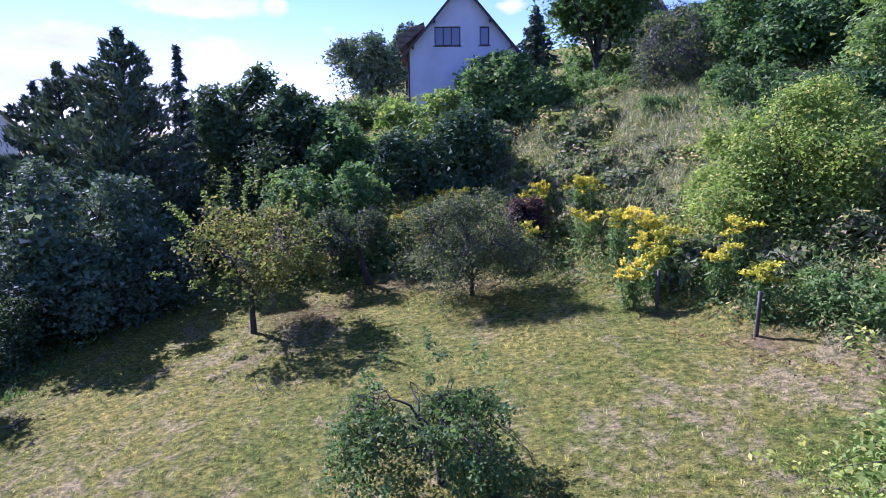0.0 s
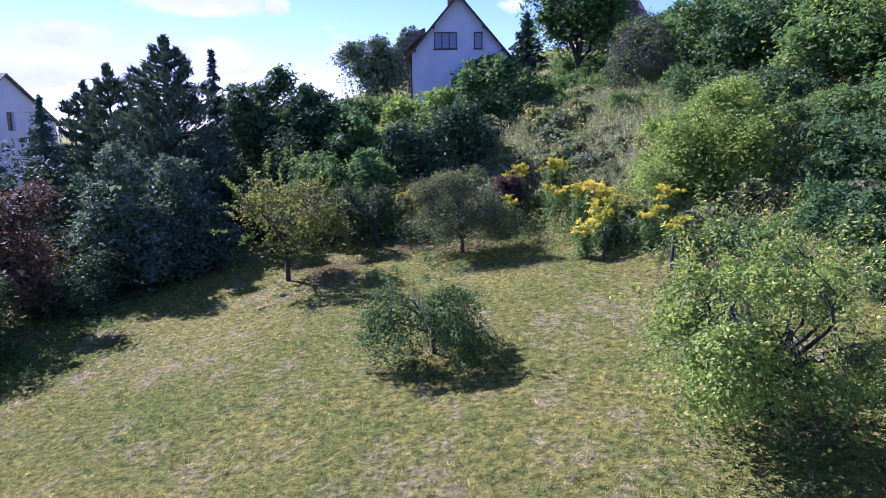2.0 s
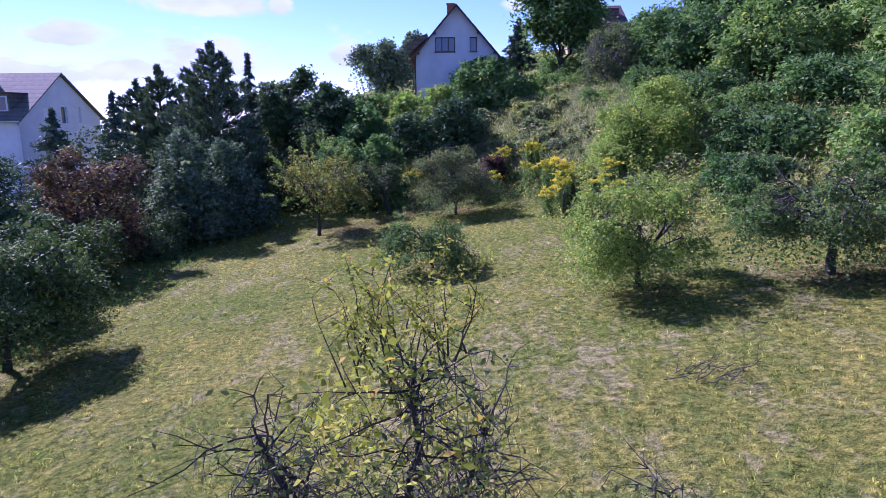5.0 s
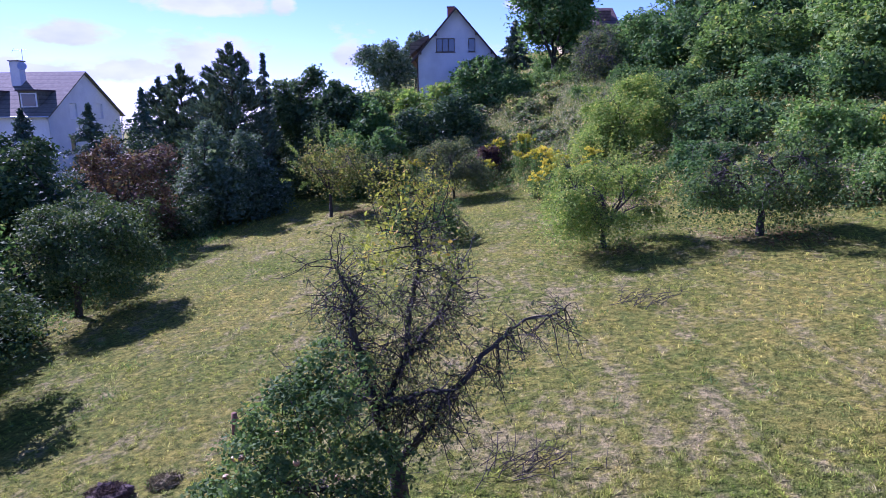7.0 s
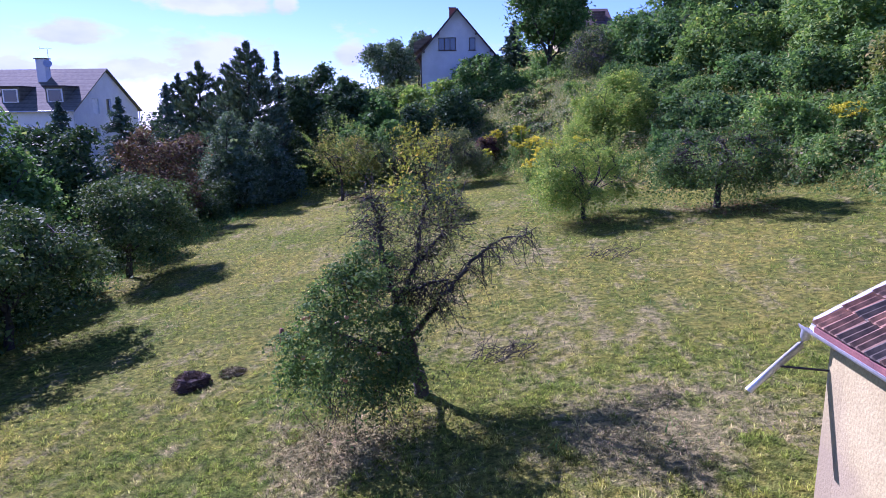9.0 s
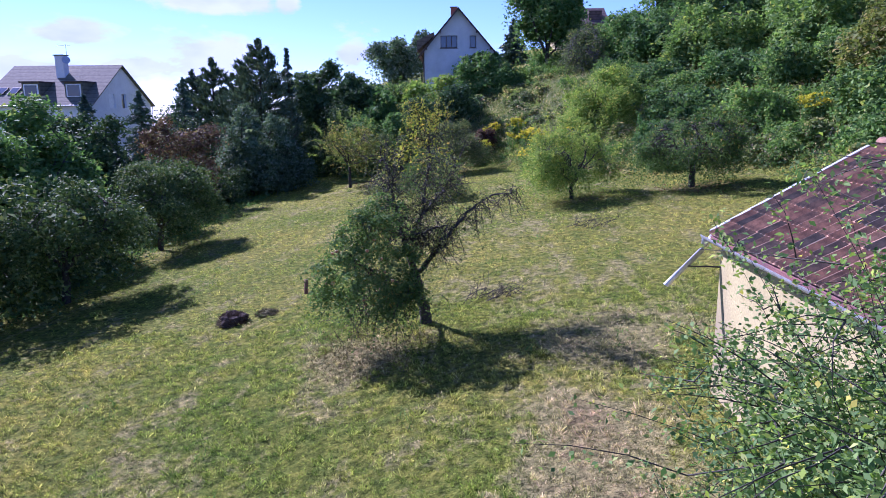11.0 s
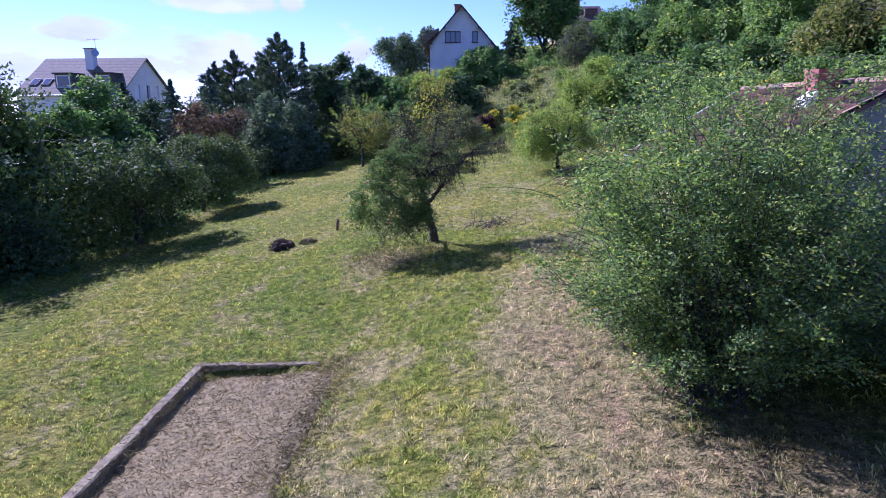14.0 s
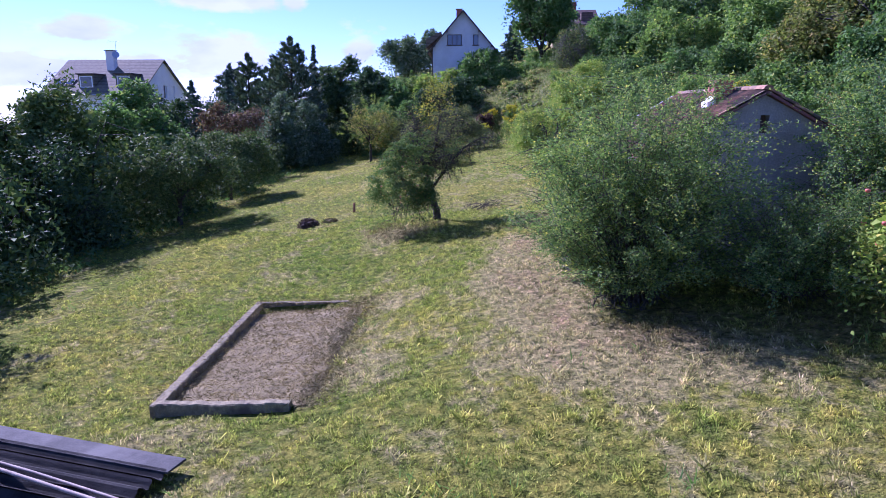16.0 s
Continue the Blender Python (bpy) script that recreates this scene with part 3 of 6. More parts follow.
BRICK = surface("red_brick", (0.20, 0.065, 0.045), (0.33, 0.12, 0.08), 12.0, 0.9, 0.4, 50.0)
MORTAR = surface("mortar", (0.30, 0.28, 0.25), (0.40, 0.37, 0.33), 10.0, 0.95, 0.3, 60.0)
TILE_RED = surface("clay_tile", (0.12, 0.055, 0.05), (0.25, 0.10, 0.075), 3.0, 0.85, 0.4, 50.0, stain=(0.085, 0.065, 0.07))


def mottled_tile(name):
    """Clay tiles of mixed age: each its own shade, from lichen grey to fired orange."""
    m, t, b, o = material(name)
    own = t.nodes.new("ShaderNodeObjectInfo").outputs["Random"]
    c = ramp(t, own, [(0.0, (0.075, 0.066, 0.05)), (0.3, (0.145, 0.095, 0.06)), (0.7, (0.235, 0.125, 0.072)), (1.0, (0.33, 0.20, 0.115))])
    pos = t.nodes.new("ShaderNodeTexCoord").outputs["Object"]
    n = node(t, "ShaderNodeTexNoise", Scale=9.0, Detail=7.0, Roughness=0.7)
    link(t, pos, n.inputs["Vector"])
    c = mix(t, 1.0, c, ramp(t, n.outputs["Fac"], [(0.35, (0.5, 0.52, 0.52)), (0.65, (1.5, 1.45, 1.35))]), "MULTIPLY")
    link(t, c, b.inputs["Base Color"])
    b.inputs["Roughness"].default_value = 0.85
    bp = node(t, "ShaderNodeBump", Strength=0.4, Distance=0.01)
    link(t, n.outputs["Fac"], bp.inputs["Height"])
    link(t, bp.outputs[0], b.inputs["Normal"])
    return m


TILE_MIXED = mottled_tile("mixed_clay_tile")
ZINC = surface("zinc_sheet", (0.42, 0.44, 0.46), (0.58, 0.60, 0.62), 5.0, 0.45, 0.1, 40.0, metal=0.6)
WHITE_PAINT = surface("white_paint", (0.70, 0.70, 0.69), (0.80, 0.80, 0.79), 5.0, 0.6, 0.1, 60.0)
CONCRETE = surface("old_concrete", (0.12, 0.106, 0.054), (0.255, 0.225, 0.118), 9.0, 0.95, 0.9, 40.0, stain=(0.075, 0.058, 0.04))
TAR = surface("weathered_fibre_cement", (0.028, 0.03, 0.028), (0.072, 0.073, 0.068), 4.0, 0.9, 0.4, 40.0, stain=(0.105, 0.105, 0.095))
BOARD = surface("weathered_board", (0.22, 0.18, 0.14), (0.42, 0.36, 0.30), 4.0, 0.85, 0.4, 60.0)


def roof_skin(name, dark, light, rows=3.2, axis=2):
    m, t, b, o = material(name)
    pos = t.nodes.new("ShaderNodeTexCoord").outputs["Object"]
    s = t.nodes.new("ShaderNodeSeparateXYZ")
    link(t, pos, s.inputs[0])
    k = math_node(t, "FRACT", math_node(t, "MULTIPLY", s.outputs[axis], rows))
    n = node(t, "ShaderNodeTexNoise", Scale=3.0, Detail=6.0)
    link(t, pos, n.inputs["Vector"])
    c = ramp(t, n.outputs["Fac"], [(0.3, dark), (0.7, light)])
    c = mix(t, 1.0, c, ramp(t, k, [(0.0, (0.45, 0.45, 0.45)), (0.3, (1.0, 1.0, 1.0)), (1.0, (1.15, 1.15, 1.15))]), "MULTIPLY")
    link(t, c, b.inputs["Base Color"])
    bp = node(t, "ShaderNodeBump", Strength=1.0, Distance=0.05)
    link(t, k, bp.inputs["Height"])
    link(t, bp.outputs[0], b.inputs["Normal"])
    b.inputs["Roughness"].default_value = 0.85
    return m


def glass_pane(name, tint):
    m, t, b, o = material(name)
    b.inputs["Base Color"].default_value = (*tint, 1)
    b.inputs["Roughness"].default_value, b.inputs["Specular IOR Level"].default_value = 0.06, 0.9
    return m


PANE = glass_pane("window_glass", (0.035, 0.05, 0.085))
ROOF_BROWN = roof_skin("brown_tile_roof", (0.088, 0.088, 0.058), (0.165, 0.155, 0.105), 2.6)
ROOF_RED = roof_skin("red_brown_roof", (0.075, 0.05, 0.042), (0.14, 0.09, 0.075))


def wall_with_holes(outline, holes, y0, y1):
    """A gable wall in x and z with rectangular openings right through it. Cut into upright strips."""
    bm = bmesh.new()
    xs = sorted({x for x, z in outline} | {h[0] for h in holes} | {h[2] for h in holes})
    zs_low = min(z for x, z in outline)

    def roof_at(x):
        up = [p for p in outline if p[1] > zs_low + 0.01]
        up.sort()
        for (ax, az), (bx, bz) in zip(up, up[1:]):
            if ax - 1e-6 <= x <= bx + 1e-6:
                return az + (bz - az) * (x - ax) / (bx - ax)
        return up[0][1]

    for a, b in zip(xs, xs[1:]):
        cuts = [zs_low]
        for h in sorted(holes, key=lambda h: h[1]):
            if h[0] <= a + 1e-6 and b <= h[2] + 1e-6:
                cuts += [h[1], h[3]]
        cuts.append(None)
        for lo, hi in zip(cuts[::2], cuts[1::2]):
            prism([(a, lo), (b, lo), (b, roof_at(b) if hi is None else hi), (a, roof_at(a) if hi is None else hi)], y0, y1, bm)
    bmesh.ops.remove_doubles(bm, verts=bm.verts, dist=0.0005)
    return bm


def window(parent, x0, z0, x1, z1, y, frame_mat, leaves_n=1, name="window"):
    """A window that fills an opening in a wall facing -y."""
    f = 0.07
    bm = box(x0, y, z0, x1, y + 0.08, z0 + f)
    box(x0, y, z1 - f, x1, y + 0.08, z1, 0, bm)
    for k in range(leaves_n + 1):
        c = x0 + (x1 - x0 - f) * k / leaves_n
        box(c, y + 0.003, z0 + f, c + f, y + 0.077, z1 - f, 0, bm)
    w = part(name, bm, frame_mat, parent)
    for k in range(leaves_n):
        a = x0 + (x1 - x0 - f) * k / leaves_n + f
        b = x0 + (x1 - x0 - f) * (k + 1) / leaves_n
        part("pane", box(a, y + 0.03, z0 + f, b, y + 0.04, z1 - f), PANE, w)
    part("sill", box(x0 - 0.08, y - 0.16, z0 - 0.06, x1 + 0.08, y + 0.02, z0 - 0.004), frame_mat, w)
    return w


def gable_house():
    gx0, gx1, ridge, eave, base, y = -2.1, 4.75, 14.35, 10.45, 5.6, 45.0
    mid = 1.28
    h = thing("house", mid, y, base, "pale plastered gabled house with dark verge boards on the hillside", "house")
    X = lambda x: x - mid
    Z = lambda z: z - base
    D = 9.0
    holes = [(X(-0.49), Z(10.6), X(1.17), Z(11.78)), (X(2.39), Z(10.6), X(3.01), Z(11.76))]
    out = [(X(gx0), 0), (X(gx1), 0), (X(gx1), Z(eave)), (0, Z(ridge) - 0.1), (X(gx0), Z(eave))]
    part("wall", wall_with_holes(out, holes, 0, 0.35), PLASTER_SHADE_BLUE, h, "pale plaster gable, blue cast of shade put into its colour")
    # same house in a cream plaster: the sun's warmth is in the colour
    part("wall", box(X(gx0), 0.352, 0, X(gx0) + 0.35, D, Z(eave)), PLASTER_OLD, h, "plaster side wall, warm sunlight put into its cream colour")
    part("wall", box(X(gx1) - 0.35, 0.352, 0, X(gx1), D, Z(eave)), PLASTER_SHADE_BLUE, h)
    part("wall", prism([(X(gx0) + 0.352, 0), (X(gx1) - 0.352, 0), (X(gx1) - 0.352, Z(eave)), (0, Z(ridge) - 0.3), (X(gx0) + 0.352, Z(eave))], D - 0.35, D), PLASTER_SHADE_BLUE, h)
    s = (ridge - eave) / (mid - gx0)
    for sgn in (-1, 1):
        ex = sgn * ((mid - gx0) + 0.55)
        ez = Z(ridge) - s * abs(ex)
        part("roof", prism([(0, Z(ridge)), (ex, ez), (ex, ez - 0.12), (0, Z(ridge) - 0.12)], -0.45, D + 0.3), ROOF_RED, h, "dark red-brown tiled roof slope")
        part("verge_board", prism([(0, Z(ridge) + 0.02), (ex * 1.01, ez + 0.01), (ex * 1.01, ez - 0.20), (0, Z(ridge) - 0.2)], -0.50, -0.452), DARK_WOOD, h)
        for k in (0.45, 0.8):
            part("rafter_end", box(ex * k - 0.06, -0.45, Z(ridge) - s * abs(ex * k) - 0.32, ex * k + 0.06, 0.0, Z(ridge) - s * abs(ex * k) - 0.13), DARK_WOOD, h)
    part("dormer", prism([(X(-2.95), Z(10.5)), (X(-1.2), Z(12.0)), (X(-1.2), Z(12.35)), (X(-2.95), Z(11.55))], 2.2, 6.5), ROOF_BROWN, h, "shed dormer on the roof slope")
    ch = part("chimney", box(-0.75, 3.2, Z(ridge) - 0.6, -0.1, 3.9, Z(ridge) + 0.5, 0.02), BRICK, h, "red brick chimney")
    part("chimney_cap", box(-0.8, 3.15, Z(ridge) + 0.502, -0.05, 3.95, Z(ridge) + 0.58), CONCRETE, ch)
    w = window(h, *holes[0], 0.12, DARK_WOOD, 3)
    window(h, *holes[1], 0.12, DARK_WOOD, 1)
    v, q = tubes([(np.array([[X(gx0) - 0.35, -0.3, Z(eave) - 0.45], [X(gx0) - 0.1, -0.1, Z(eave) - 0.75], [X(gx0) - 0.06, -0.08, Z(eave) - 1.0], [X(gx0) - 0.06, -0.08, 0.2]]), [0.06] * 4)], 8)
    part_of("downpipe", raw_mesh("downpipe", v, q, DARK_WOOD), h)
    return h


def long_house():
    x0, x1, y0, y1, ridge_y, eave, ridge, base = -46.0, -35.0, 43.2, 56.5, 49.8, 5.65, 9.6, -2.0
    h = thing("house", x0, y0, base, "white plastered long house with brown tiled roof and dormers", "house")
    L, W = x1 - x0, y1 - y0
    E, R = eave - base, ridge - base
    # built along x: turn the gable outline by hand
    def gable(bm, xa, xb, holes):
        ys = sorted({0, W, ridge_y - y0} | {q for hh in holes for q in (hh[0], hh[2])})
        top = lambda q: E + (R - 0.15 - E) * (q / (ridge_y - y0) if q < ridge_y - y0 else (W - q) / (y1 - ridge_y))
        for a, b in zip(ys, ys[1:]):
            cuts = [0.0]
            for hh in sorted(holes, key=lambda hh: hh[1]):
                if hh[0] <= a + 1e-6 and b <= hh[2] + 1e-6:
                    cuts += [hh[1], hh[3]]
            cuts.append(None)
            for lo, hi in zip(cuts[::2], cuts[1::2]):
                pts = [(a, lo), (b, lo), (b, top(b) if hi is None else hi), (a, top(a) if hi is None else hi)]
                va = [bm.verts.new((xa, p, z)) for p, z in pts]
                vb = [bm.verts.new((xb, p, z)) for p, z in pts]
                bm.faces.new(va)
                bm.faces.new(vb[::-1])
                for i in range(4):
                    bm.faces.new((va[i], vb[i], vb[(i + 1) % 4], va[(i + 1) % 4]))
        bmesh.ops.remove_doubles(bm, verts=bm.verts, dist=0.0005)
        return bm
    holes = [(3.6, E - 0.6, 4.9, E + 0.9), (6.4, E - 0.6, 7.4, E + 0.9), (8.6, E - 0.6, 9.8, E + 0.9), (3.2, E - 3.6, 4.4, E - 2.0)]
    part("wall", gable(bmesh.new(), L - 0.35, L, holes), PLASTER_WHITE, h, "white plaster gable with windows")
    part("wall", gable(bmesh.new(), 0, 0.35, []), PLASTER_WHITE, h)
    for a, b in ((0, 0.35), (W - 0.35, W)):
        part("wall", box(0.352, a, 0, L - 0.352, b, E), PLASTER_WHITE, h)
    for k, (a, z0, b, z1) in enumerate(holes):
        w = part("window", box(L - 0.22, a, z0, L - 0.16, a + 0.08, z1), WHITE_PAINT if k != 1 else DARK_WOOD, h)
        part("frame", box(L - 0.22, b - 0.08, z0, L - 0.16, b, z1), WHITE_PAINT, w)
        if k in (1, 3):
            part("pane", box(L - 0.20, a + 0.082, z0 + 0.02, L - 0.18, b - 0.082, z1 - 0.02), PANE, w)
        else:
            part("shutter", box(L - 0.20, a + 0.082, z0 + 0.02, L - 0.18, b - 0.082, z1 - 0.02), WHITE_PAINT, w, "closed white roller shutter")
    over = 0.35
    for sgn, a in ((-1, 0.0), (1, W)):
        my = ridge_y - y0
        run = abs(a - my)
        s = (R - E) / run
        ey = a + sgn * 0.45
        ez = R - s * (run + 0.45)
        bm = bmesh.new()
        va = [bm.verts.new((-over, p, z)) for p, z in ((my, R), (ey, ez), (ey, ez - 0.12), (my, R - 0.12))]
        vb = [bm.verts.new((L + over, v.co.y, v.co.z)) for v in va]
        bm.faces.new(va)
        bm.faces.new(vb[::-1])
        for i in range(4):
            bm.faces.new((va[i], vb[i], vb[(i + 1) % 4], va[(i + 1) % 4]))
        part("roof", bm, ROOF_BROWN, h, "brown concrete-tile roof slope")
        v, q = tubes([(np.array([[-over, ey + sgn * 0.07, ez - 0.06], [L + over, ey + sgn * 0.07, ez - 0.06]]), [0.07, 0.07])], 8)
        part_of("gutter", raw_mesh("gutter", v, q, ZINC), h)
        v, q = tubes([(np.array([[L + 0.05, ey, ez - 0.1], [L + 0.08, ey - sgn * 0.3, ez - 0.5], [L + 0.08, ey - sgn * 0.35, 0.1]]), [0.05] * 3)], 8)
        part_of("downpipe", raw_mesh("downpipe", v, q, ZINC), h)
    for cx in (8.9, 4.6):
        d = part("dormer", box(cx - 0.9, 0.95, E + 0.4, cx + 0.9, 3.4, E + 1.95), ROOF_BROWN, h, "dark tiled flat dormer")
        part("dormer_roof", box(cx - 1.05, 0.7, E + 1.955, cx + 1.05, 3.7, E + 2.09), DARK_WOOD, d)
        part("frame", box(cx - 0.75, 0.90, E + 0.5, cx + 0.75, 0.946, E + 1.8), WHITE_PAINT, d)
        part("pane", box(cx - 0.6, 0.87, E + 0.62, cx + 0.6, 0.896, E + 1.7), PANE, d)
    part("skylight", prism([(7.2, 0), (8.0, 0), (8.0, 0.1), (7.2, 0.1)], 0, 0.1), ZINC, h).location = (0, 4.4, R - 1.4)
    for sx in (1.0, 2.3):
        tilt = math.degrees(math.atan2(R - E, ridge_y - y0))
        sk = part("skylight", box(-0.45, -0.65, 0.0, 0.45, 0.65, 0.09, 0.01), DARK_WOOD, h, "roof light in the tiles")
        sk.matrix_basis = pose(sx, 1.9, E + (R - E) * 1.9 / (ridge_y - y0) + 0.02, tilt, 0, 0)
        part("pane", box(-0.37, -0.56, 0.091, 0.37, 0.56, 0.1), PANE, sk)
    ch = part("chimney", box(5.4, 4.3, R - 1.8, 6.3, 5.2, R + 0.85, 0.02), PLASTER_WHITE, h, "tall white plastered chimney")
    part("chimney_cap", box(5.3, 4.2, R + 0.852, 6.4, 5.3, R + 0.95), CONCRETE, ch)
    v, q = tubes([(np.array([[6.45, 4.8, R - 0.6], [6.45, 4.8, R + 2.0]]), [0.03, 0.02]), (np.array([[5.6, 4.8, R + 1.9], [6.9, 4.8, R + 1.9]]), [0.02, 0.02]), (np.array([[5.6, 4.6, R + 1.7], [5.6, 5.0, R + 2.1]]), [0.015, 0.015])], 6)
    part_of("aerial", raw_mesh("aerial", v, q, ZINC), h, "metal aerial mast")
    bm = bmesh.new()
    bmesh.ops.create_circle(bm, cap_ends=True, radius=0.4, segments=20)
    for vv in bm.verts:
        vv.co.z = 0.15 * (vv.co.x ** 2 + vv.co.y ** 2) / 0.16
    bmesh.ops.solidify(bm, geom=bm.faces[:], thickness=0.03)
    d = part("satellite_dish", bm, ZINC, h, "grey satellite dish on the chimney")
    d.matrix_basis = pose(6.65, 4.2, R + 0.35, 70, 0, 30)
    return h


def upper_house():
    """The top of a house that looks over the trees."""
    h = thing("house", 16.5, 62.0, 8.0, "far house with red-brown tiled roof above the trees", "house")
    part("wall", box(-3, 0.3, 0, 3, 7, 6.9), PLASTER_OLD, h)
    for y0, y1 in ((-0.3, 3.65), (7.6, 3.65)):
        bm = bmesh.new()
        a = [bm.verts.new(p) for p in ((-3.3, y0, 6.7), (3.3, y0, 6.7), (3.3, y1, 9.0), (-3.3, y1, 9.0))]
        bm.faces.new(a)
        r = bmesh.ops.extrude_face_region(bm, geom=bm.faces[:])
        for v in r["geom"]:
            if isinstance(v, bmesh.types.BMVert):
                v.co.z -= 0.14
        part("roof", bm, ROOF_RED, h)
    ch = part("chimney", box(-0.3, 2.4, 8.0, 0.4, 3.1, 9.9), BRICK, h, "brick chimney")
    part("dormer", box(0.8, 0.5, 7.0, 2.4, 2.5, 8.3), ROOF_RED, h)
    return h


gable_house()
long_house()
upper_house()


# ---- the old hut ----
PLASTER_GREY = surface("grey_render", (0.27, 0.26, 0.22), (0.40, 0.38, 0.33), 1.6, 0.95, 0.5, 25.0, stain=(0.22, 0.21, 0.18))


def hut():
    rx, eave_x, rz, ez, yn, yf = 7.1, 4.83, 4.20, 2.93, -19.8, -14.6
    g = 0.35
    h = thing("hut", rx, yn, g, "small old plastered hut with mossy red clay tile roof", "shed")
    half = rx - eave_x
    E, R, D = ez - g - 0.03, rz - g - 0.11, yf - yn
    s = (rz - ez) / half
    holes = [(-0.06, 2.98, 0.12, 3.34)]
    part("wall", wall_with_holes([(-half, -0.6), (half, -0.6), (half, E), (0, R), (-half, E)], holes, 0, 0.3), PLASTER_GREY, h, "weathered grey plaster gable with a slit window")
    part("wall", box(-half, 0.302, -0.6, -half + 0.3, D - 0.302, E), PLASTER_OLD, h, "sunlit cream plaster wall")
    part("wall", box(half - 0.3, 0.302, -0.6, half, D - 0.302, E), PLASTER_OLD, h)
    part("wall", prism([(-half, -0.6), (half, -0.6), (half, E), (0, R), (-half, E)], D - 0.3, D), PLASTER_OLD, h)
    # a dark panel fills the slit opening, set back in the wall
    part("slit_frame", box(-0.06, 0.2, 2.98, 0.12, 0.24, 3.34), DARK_WOOD, h, "dark panel set back in the slit opening")
    for sgn in (-1, 1):
        ex = sgn * (half + 0.13)
        e2 = rz - g - s * abs(ex)
        roof = part("roof", prism([(0, rz - g - 0.03), (ex, e2 - 0.03), (ex, e2 - 0.09), (0, rz - g - 0.09)], -0.12, D + 0.12), TILE_RED, h, "red and grey clay tile roof slope")
        # tiles
        slope = math.hypot(abs(ex), s * abs(ex))
        rows, cols = 8, 23
        tl, tw = slope / rows, (D + 0.24) / cols
        tile = bmesh.new()
        prof = [(-tw * 0.48, 0.0), (-tw * 0.48, 0.04), (-tw * 0.34, 0.052), (-tw * 0.2, 0.016), (-tw * 0.04, 0.012), (tw * 0.10, 0.05), (tw * 0.24, 0.014), (tw * 0.47, 0.012), (tw * 0.47, 0.0)]
        prism(prof, -0.02, tl + 0.05, tile)
        me = bpy.data.meshes.new("tile")
        bmesh.ops.recalc_face_normals(tile, faces=tile.faces)
        tile.to_mesh(me)
        tile.free()
        me.materials.append(TILE_MIXED)
        ang = math.degrees(math.atan(s))
        rng = random.Random(5 + sgn)
        for r in range(rows):
            for c in range(cols):
                k = (rows - r) * tl
                bx = sgn * k * math.cos(math.radians(ang))
                bz = rz - g - k * math.sin(math.radians(ang)) + 0.012 + 0.008 * rng.random()
                o = new("tile", me)
                o.parent = roof
                o.matrix_basis = pose(bx, -0.12 + (c + 0.5) * tw, bz, 0, 0, 90 * sgn) @ pose(0, 0, 0, ang - 3.0 + rng.uniform(-1.1, 1.1), rng.uniform(-1.6, 1.6), rng.uniform(-1.4, 1.4))
    ridge_tile = bmesh.new()
    prism([(0.105 * math.cos(a), 0.08 * math.sin(a)) for a in np.linspace(0, math.pi, 7)] + [(-0.09, 0), (0.09, 0)], 0, 0.4, ridge_tile)
    me = bpy.data.meshes.new("ridge_tile")
    ridge_tile.to_mesh(me)
    ridge_tile.free()
    me.materials.append(TILE_MIXED)
    for k in range(14):
        o = new("ridge_tile", me)
        o.parent = h
        o.matrix_basis = pose(0, -0.14 + k * 0.39, rz - g + 0.0, 1.0, 0, random.Random(k).uniform(-1.5, 1.5))
    # verge flashing, gutter, loose downpipe
    ex = -(half + 0.13)
    e2 = rz - g - s * abs(ex)
    part("verge_flashing", prism([(ex * 1.0, e2 + 0.02), (-0.2, rz - g - s * 0.2 + 0.05), (-0.2, rz - g - s * 0.2 + 0.08), (ex, e2 + 0.06)], D + 0.09, D + 0.16), ZINC, h, "thin grey metal verge flashing")
    gut = bmesh.new()
    a = [(0.075 * math.cos(q), 0.075 * math.sin(q)) for q in np.linspace(math.pi, 2 * math.pi, 9)]
    b = [(0.068 * math.cos(q), 0.068 * math.sin(q)) for q in np.linspace(2 * math.pi, math.pi, 9)]
    prism([(ex - 0.03 + x, e2 - 0.03 + z) for x, z in a + b], -0.1, D + 0.25, gut)
    part("gutter", gut, ZINC, h, "zinc half-round gutter")
    px, pz = ex - 0.05, e2 - 0.1
    v, q = tubes([(np.array([[px, D + 0.18, pz + 0.03], [px, D + 0.19, pz - 0.08], [px - 0.03, D + 0.2, pz - 0.16], [px - 0.5, D + 0.3, pz - 0.72], [px - 0.52, D + 0.3, pz - 0.745]]), [0.05, 0.05, 0.042, 0.042, 0.042])], 12)
    dp = part_of("downpipe", raw_mesh("downpipe", v, q, ZINC), h, "short slanting zinc downpipe")
    v, q = tubes([(np.array([[px - 0.28, D + 0.24, pz - 0.42], [-half + 0.02, D - 0.02, pz - 0.38]]), [0.012, 0.012])], 6)
    part_of("bracket", raw_mesh("bracket", v, q, DARK_WOOD), dp, "rusty iron stay")
    # chimney of brick courses
    cx, cy, cw, cz = -0.40, 1.35, 0.38, rz - g - 0.35
    ch = part("chimney", box(cx - cw / 2 + 0.01, cy - cw / 2 + 0.01, cz, cx + cw / 2 - 0.01, cy + cw / 2 - 0.01, cz + 0.56), MORTAR, h, "short red brick chimney with white mortar foot")
    bw = (cw - 0.01) / 2
    one = box(-bw / 2 + 0.005, -0.05, -0.031, bw / 2 - 0.005, 0.05, 0.031)
    me = bpy.data.meshes.new("brick")
    one.to_mesh(me)
    one.free()
    me.materials.append(BRICK)
    for r in range(8):
        for side4 in range(4):
            for k in range(2):
                o = new("brick", me)
                o.parent = ch
                off = (k - 0.5) * bw + (0.03 if r % 2 else -0.03)
